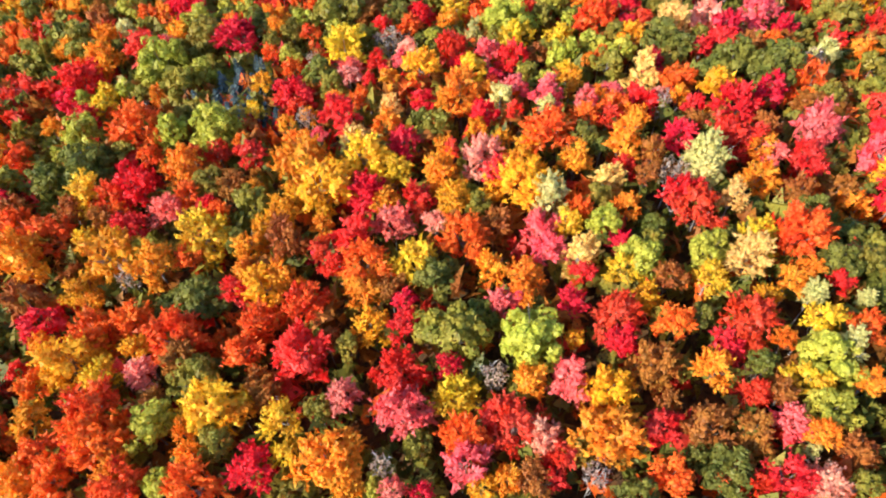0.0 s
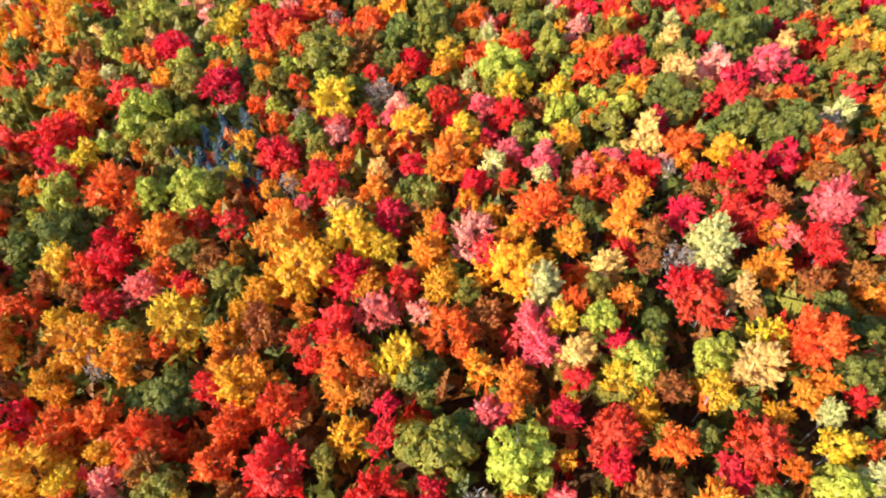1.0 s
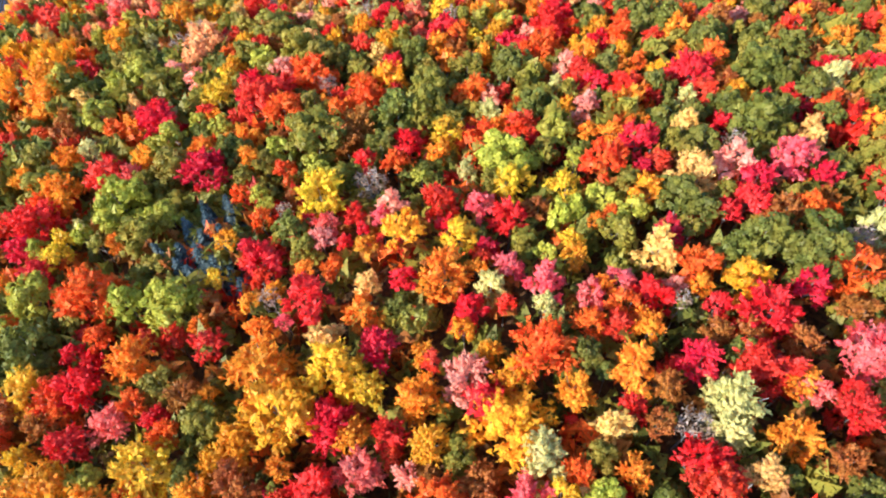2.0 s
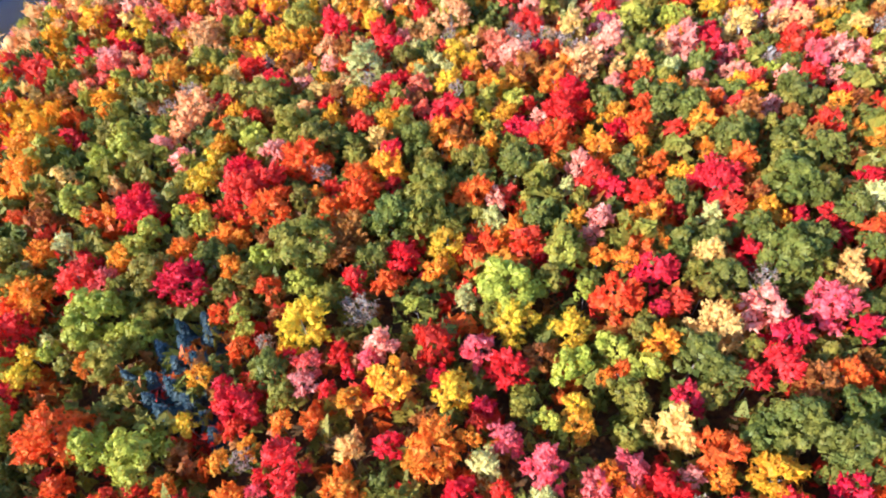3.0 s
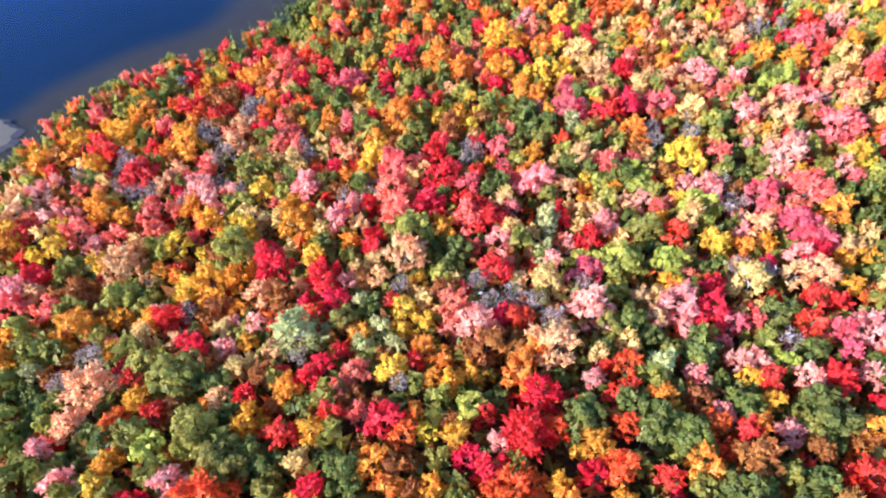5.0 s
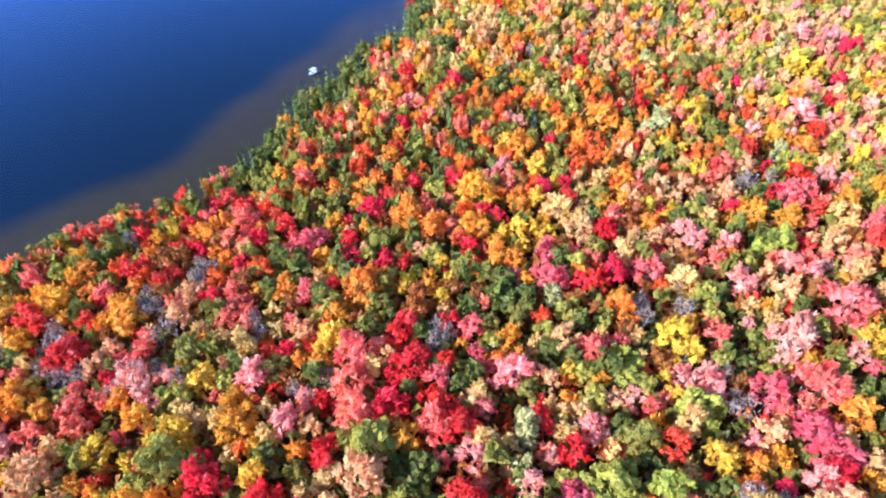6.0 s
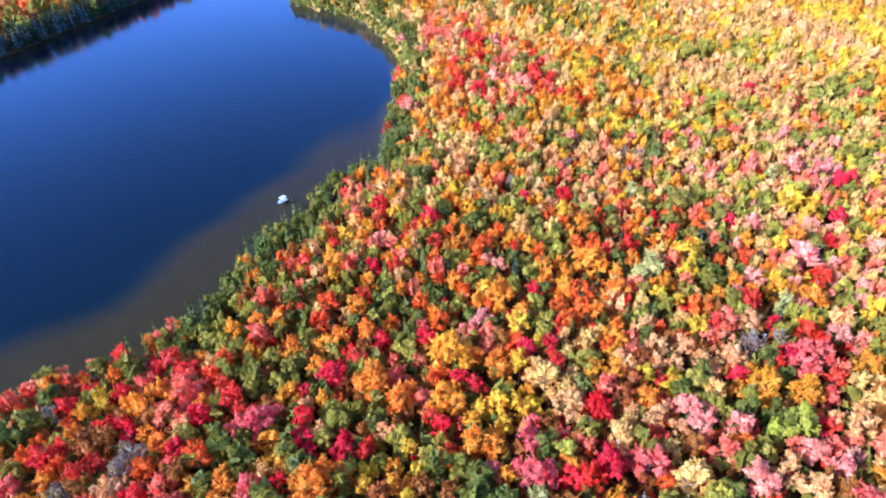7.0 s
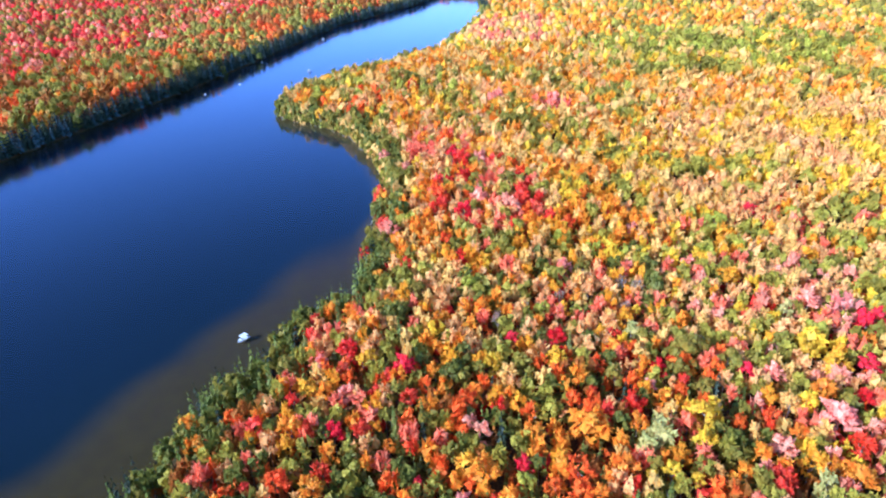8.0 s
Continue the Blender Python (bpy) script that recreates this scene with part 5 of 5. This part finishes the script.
for x, y, r in known:
    free = np.hypot(grid[:, 0] - x, grid[:, 1] - y) > (0.7 if y < 110 else 0.56) * (r + grid[:, 2])
    grid, shore = grid[free], shore[free]
wood = {"near": [], "middle": [], "far": []}
planted = {}
for (x, y, r), d, z in zip(grid.tolist(), shore.tolist(), ground_height(grid[:, 0], grid[:, 1]).tolist()):
    tint = choose(x, y, d)
    if len(known) and y < 290 and random.random() < 0.4:
        tint = tints_known[int(np.argmin(np.hypot(known[:, 0] - x, known[:, 1] - y)))]
        if y < 165:
            tint = {"yellow": "olive", "lime": "olive", "cream": "olive", "tan": "olive", "bare": "olive"}.get(tint, tint)
    edge = y < 290 and float(np.min(np.hypot(known[:, 0] - x, known[:, 1] - y))) > 7.5
    if not edge and random.random() < (0.75 if y < 110 and x > -15 else 0.4 if y < 110 else 0.45 if y < 170 else 0.15 if y < 290 else 0):
        tint = random.choice(["green", "green", "olive", "rust"] if y < 170 else ["olive", "olive", "tan", "rust", "green"])
    if tint == "needles":
        r *= 0.62
    if y < 290 and abs(x - 18) < 95 and planted.get(tint, 0) < 265 - tints_known.count(tint):
        planted[tint] = planted.get(tint, 0) + 1
        plant(tint, x, y, r, "good" if y < 90 else "middle", z, 0.8 if edge else 3.4 if y < 110 else 2.2 if y < 200 else 1.5 + 2.0 * max(0.0, 1 - d / 25))
    else:
        wood["near" if y < 480 else "middle" if y < 860 else "far"].append((x, y, r, tint, z))


# the forest goes on to both sides and behind the start
outer = []
for y in np.arange(-110, 340, 7.2):
    for x in np.arange(-230, 250, 7.8):
        if y < -18 or abs(x - float(np.interp(y, [0, 200, 1000], [0, 30, 45]))) > half_width(y):
            outer.append((x + rng.uniform(-2.4, 2.4), y + rng.uniform(-2.2, 2.2)))
outer = np.array(outer)
away_from_water = shore_distance(outer[:, 0], outer[:, 1])
for (x, y), d, z in zip(outer.tolist(), away_from_water.tolist(), ground_height(outer[:, 0], outer[:, 1]).tolist()):
    if d > 2:
        tint = choose(x, y, d)
        wood["far"].append((x, y, rng.uniform(3.6, 5.4), tint, z))


# ---- the woods beyond, too many to count, as joined sheets of real trees ----
def woods(name, label, spots, count, length, trunks):
    tints = list(LEAVES)
    verts, faces, index = [], [], []
    if count:
        shapes = {form: [(c, np.arange(len(c)).reshape(-1, 3)) for c in (crown_corners(500 + 7 * k, count, length, form) for k in range(6))]
                  for form in ("round", "cloud", "tall", "spire")}
    else:
        shapes = {form: [domes(700 + 7 * k, form) for k in range(24)] for form in ("round", "cloud", "tall", "spire")}
    total = 0
    stem = np.array([(math.cos(a) * s, math.sin(a) * s, z) for k in range(3) for a, s, z in
                     ((2.1 * k, 0.05, 0.0), (2.1 * k + 2.1, 0.05, 0.0), (2.1 * k + 1.0, 0.02, 1.0))])
    for x, y, r, tint, z in spots:
        form = KINDS[tint][2]
        corners, joined = shapes[form or "tall"][int(rng.integers(0, len(shapes["tall"])))]
        high = 7.0 + (1.5 if form != "spire" else 2.4) * min(r, 3.4) + rng.uniform(-0.8, 1.2) + (4.5 if form != "spire" and x < np.interp(y, *FAR_SHORE) and y > 300 else 0.0)
        turn = rng.uniform(0, 6.28)
        c, s = math.cos(turn), math.sin(turn)
        spun = np.stack([corners[:, 0] * c - corners[:, 1] * s, corners[:, 0] * s + corners[:, 1] * c, corners[:, 2]], -1)
        upright = r * (1.3 if y > 285 else 1.2)
        lift, rise = (upright, high - (2.2 if form == "tall" else 1.9) * upright * (1.0 if count else 0.85)) if form != "spire" else ((high - 0.6) / 4.4, 0.6)
        verts.append(spun * (r, r, lift) + (x, y, z + rise))
        faces.append(joined + total)
        total += len(corners)
        index.append(np.full(len(joined), tints.index(tint)))
        if trunks:
            verts.append(stem * (3.2, 3.2, high * 0.75) + (x, y, z))
            faces.append(np.arange(9).reshape(3, 3) + total)
            total += 9
            index.append(np.full(3, len(tints) + (1 if tint in ("tan", "yellow", "bare", "cream") else 0)))
    verts = np.concatenate(verts)
    data = mesh_from(name, verts, np.concatenate(faces), [LEAVES[t] for t in tints] + [BARK, PALE_BARK], np.concatenate(index))
    return tagged(new(name, data), label, "forest", kind="stuff")


# rows of trees that stand right down to the water
def shore_rows(points, inland, every, tints, size):
    rows = []
    line = [Vector(p) for p in points]
    for a, b in zip(line, line[1:]):
        side = Vector((b.y - a.y, a.x - b.x)).normalized()
        for n in range(int((b - a).length / every)):
            for step in inland:
                at = a.lerp(b, (n + rng.uniform(0, 1)) * every / (b - a).length) + side * (step + rng.uniform(-0.8, 0.8))
                rows.append((at.x, at.y, size * rng.uniform(0.75, 1.25), str(rng.choice(tints))))
    z = ground_height(np.array([p[0] for p in rows]), np.array([p[1] for p in rows]))
    return [(*p, float(h)) for p, h in zip(rows, z)]


# the far bank's shade is painted by its near-black conifers
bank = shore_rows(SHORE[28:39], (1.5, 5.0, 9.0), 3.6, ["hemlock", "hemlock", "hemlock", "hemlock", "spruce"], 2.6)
wood["far"] += shore_rows(SHORE[16:27], (2.0, 5.0), 3.2, ["needles", "olive", "olive", "green", "tan"], 2.2)
# bushes that hang over the waterline of the point
bushes = [(x, y, r, tint, z - 5.2) for x, y, r, tint, z in shore_rows(SHORE[16:24], (0.6, 1.6), 2.0, ["olive", "needles", "tan", "green", "lime"], 1.6)]
wood["near"] += shore_rows(SHORE[6:16], (1.4, 4.4, 7.4), 3.3, ["needles", "needles", "green", "olive", "hemlock"], 2.4)
wood["near"] += shore_rows(SHORE[1:7], (1.4, 4.4), 4.2, ["needles", "olive", "coral", "khaki", "orange", "red"], 2.2)
woods("shore_bushes", "olive and tan bushes hanging over the waterline", bushes, 40, 0.6, False)
woods("shore_woods", "dark spruces and green trees along the far bank, shade put into their colour", bank, 60, 0.62, True)

# low growth under the crowns of the slope and the lakeside
low = []
for y in np.arange(-14, 470, 3.6):
    for x in np.arange(-70 - 0.2 * y, 80 + 0.25 * y, 3.8 if y < 290 else 5.0):
        low.append((x + rng.uniform(-1.4, 1.4), y + rng.uniform(-1.4, 1.4)))
low = np.array(low)
low = low[shore_distance(low[:, 0], low[:, 1]) > 2]
under = [(float(x), float(y), float(rng.uniform(1.6, 2.5)), random.choices(["green", "olive", "rust", "scarlet", "crimson"], [6, 3, 3, 1.2, 1.2] if y < 165 else [1.5, 4, 3, 1, 1])[0], float(z) - 3.4)
         for (x, y), z in zip(low, ground_height(low[:, 0], low[:, 1]))]
woods("undergrowth", "low green and rust saplings between the trunks", under, 17, 0.95, False)
woods("woods", "mixed autumn woods of red, orange, gold and green trees", wood["near"], 100, 0.47, True)
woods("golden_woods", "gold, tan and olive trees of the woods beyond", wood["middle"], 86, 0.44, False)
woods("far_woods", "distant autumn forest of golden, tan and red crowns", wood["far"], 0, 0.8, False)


# ---- boats on the lake ----
def part(name, bm, material, parent, label=""):
    """Links a bmesh as one mesh object under a thing."""
    data = bpy.data.meshes.new(name)
    bm.to_mesh(data)
    bm.free()
    data.materials.append(material)
    ob = new(name, data)
    ob.parent = parent
    return tagged(ob, label)


def hull_mesh(length, beam, depth):
    """A moulded hull with a raked bow, a flat transom, a gunwale and an open well."""
    bm = bmesh.new()
    rings = []
    for k in range(9):
        s = k / 8
        wide = beam / 2 * (1 - max(0, (s - 0.45) / 0.55) ** 2.2) + 0.02
        keel = -0.28 * depth + 0.75 * depth * max(0, (s - 0.6) / 0.4) ** 2
        top = depth * (0.62 + 0.28 * s * s)
        x = (s - 0.5) * length
        outline = [(-wide, top), (-wide * 0.86, top * 0.35), (-wide * 0.45, keel + 0.05), (0, keel), (wide * 0.45, keel + 0.05), (wide * 0.86, top * 0.35),
                   (wide, top), (wide * 0.84, top), (wide * 0.7, top * 0.45), (-wide * 0.7, top * 0.45), (-wide * 0.84, top)]
        rings.append([bm.verts.new((x, y, z)) for y, z in outline])
    for a, b in zip(rings, rings[1:]):
        for n in range(len(a)):
            m = (n + 1) % len(a)
            bm.faces.new((a[n], b[n], b[m], a[m]))
    bm.faces.new(rings[0][::-1])
    bm.faces.new(rings[-1])
    bmesh.ops.recalc_face_normals(bm, faces=bm.faces)
    return bm


def slab(size, at, bevel=0.03):
    bm = bmesh.new()
    bmesh.ops.create_cube(bm, size=1)
    bmesh.ops.scale(bm, vec=size, verts=bm.verts)
    bmesh.ops.translate(bm, vec=at, verts=bm.verts)
    bmesh.ops.bevel(bm, geom=list(bm.edges), offset=bevel, segments=1, affect="EDGES")
    return bm


GELCOAT, VINYL, SMOKED, ALLOY = plain("white_gelcoat", (0.85, 0.85, 0.86), 0.3), plain("white_vinyl", (0.8, 0.8, 0.78), 0.6), plain("smoked_acrylic", (0.05, 0.06, 0.07), 0.1), plain("painted_alloy", (0.12, 0.12, 0.13), 0.4)
boat = tagged(new("motor_boat"), "small white motor boat lying still on the lake", "boat", "boats on the lake")
part("hull", hull_mesh(4.4, 2.3, 0.85), GELCOAT, boat)
part("foredeck", slab((1.1, 1.35, 0.06), (0.95, 0, 0.68)), GELCOAT, boat)
part("canopy", slab((2.6, 2.1, 0.14), (-0.55, 0, 1.75), 0.06), VINYL, boat, "white fabric canopy")
for x in (-1.8, 0.4):
    for y in (-0.7, 0.7):
        bm = bmesh.new()
        bmesh.ops.create_cone(bm, cap_ends=True, segments=8, radius1=0.025, radius2=0.025, depth=1.25)
        bmesh.ops.translate(bm, vec=(x, y, 1.1), verts=bm.verts)
        part("canopy_pole", bm, ALLOY, boat)
part("windscreen", slab((0.05, 1.3, 0.35), (0.5, 0, 0.85), 0.01), SMOKED, boat)
for y in (-0.42, 0.42):
    part("seat", slab((0.5, 0.5, 0.4), (-0.2, y, 0.5), 0.06), VINYL, boat)
motor = part("outboard_motor", slab((0.35, 0.35, 0.5), (-2.15, 0, 0.75), 0.08), ALLOY, boat, "dark outboard motor")
part("shaft", slab((0.12, 0.1, 0.7), (-2.15, 0, 0.2), 0.02), ALLOY, motor)
boat.matrix_basis = pose(-41.2, 374.4, 0.1, 0, 0, 236)
for x, y, turn in ((-104, 839, 20), (-125, 1047, 60)):
    copy_thing(boat, pose(x, y, 0.1, 0, 0, turn))

# ---- mooring buoys far out ----
buoy = tagged(new("mooring_buoy"), "white round mooring buoy floating on the water", "buoy", "mooring buoys")
bm = bmesh.new()
bmesh.ops.create_uvsphere(bm, u_segments=12, v_segments=8, radius=0.9)
bmesh.ops.scale(bm, vec=(1, 1, 0.8), verts=bm.verts)
part("float", bm, GELCOAT, buoy)
bm = bmesh.new()
bmesh.ops.create_cone(bm, cap_ends=True, segments=8, radius1=0.12, radius2=0.08, depth=0.9)
bmesh.ops.translate(bm, vec=(0, 0, 1.0), verts=bm.verts)
part("eye_post", bm, ALLOY, buoy)
buoy.matrix_basis = pose(-184, 758, 0.15)
for x, y in ((-163, 794), (-169, 902)):
    copy_thing(buoy, pose(x, y, 0.15))

# ---- stones along the water's edge of the point ----
stone_rng = random.Random(8)
pieces = []
edge = [Vector(p) for p in SHORE[16:23]]
for a, b in zip(edge, edge[1:]):
    for n in range(int((b - a).length / 3.0)):
        at = a.lerp(b, stone_rng.random())
        size = stone_rng.uniform(0.25, 0.75)
        ball = bmesh.new()
        bmesh.ops.create_icosphere(ball, subdivisions=1, radius=size)
        for v in ball.verts:
            v.co *= stone_rng.uniform(0.75, 1.2)
            v.co.z *= 0.55
        shift = Vector((at.x + stone_rng.uniform(-1.2, 1.2), at.y + stone_rng.uniform(-1.2, 1.2), 0.1))
        pieces.append(([tuple(v.co + shift) for v in ball.verts], [tuple(v.index for v in f.verts) for f in ball.faces]))
        ball.free()
verts, faces = [], []
for v, f in pieces:
    faces += [tuple(i + len(verts) for i in face) for face in f]
    verts += v
stones = new("shore_stones", mesh_from("shore_stones", verts, faces, [plain("granite", (0.34, 0.29, 0.24), 0.9)]))
tagged(stones, "pale granite stones strewn along the waterline", "stones", kind="stuff")

# ---- a bar of pale sand that breaks the surface ----
bm = bmesh.new()
rings = []
for size, z in ((1.0, -0.7), (0.9, 0.01), (0.74, 0.1), (0.5, 0.17), (0.25, 0.22)):
    ring = []
    for n in range(56):
        a = 2 * math.pi * n / 56
        ragged = 1 + 0.16 * noise.noise((2.2 * math.cos(a), 2.2 * math.sin(a), 1.7)) + 0.07 * noise.noise((7 * math.cos(a), 7 * math.sin(a), size))
        wide, deep = 24 * size * ragged * math.cos(a), 11 * size * ragged * math.sin(a)
        ring.append(bm.verts.new((-148 + wide - 0.15 * deep, 253.5 + deep + 0.12 * wide, z)))
    rings.append(ring)
for low_ring, high_ring in zip(rings, rings[1:]):
    for n in range(56):
        bm.faces.new((low_ring[n], low_ring[(n + 1) % 56], high_ring[(n + 1) % 56], high_ring[n]))
bm.faces.new(rings[-1])
data = bpy.data.meshes.new("sandbar")
bm.to_mesh(data)
bm.free()
data.materials.append(plain("pale_sand", (0.125, 0.088, 0.055), 0.95))
tagged(new("sandbar", data), "low bar of pale sand just above the water", "sandbar", kind="structure")
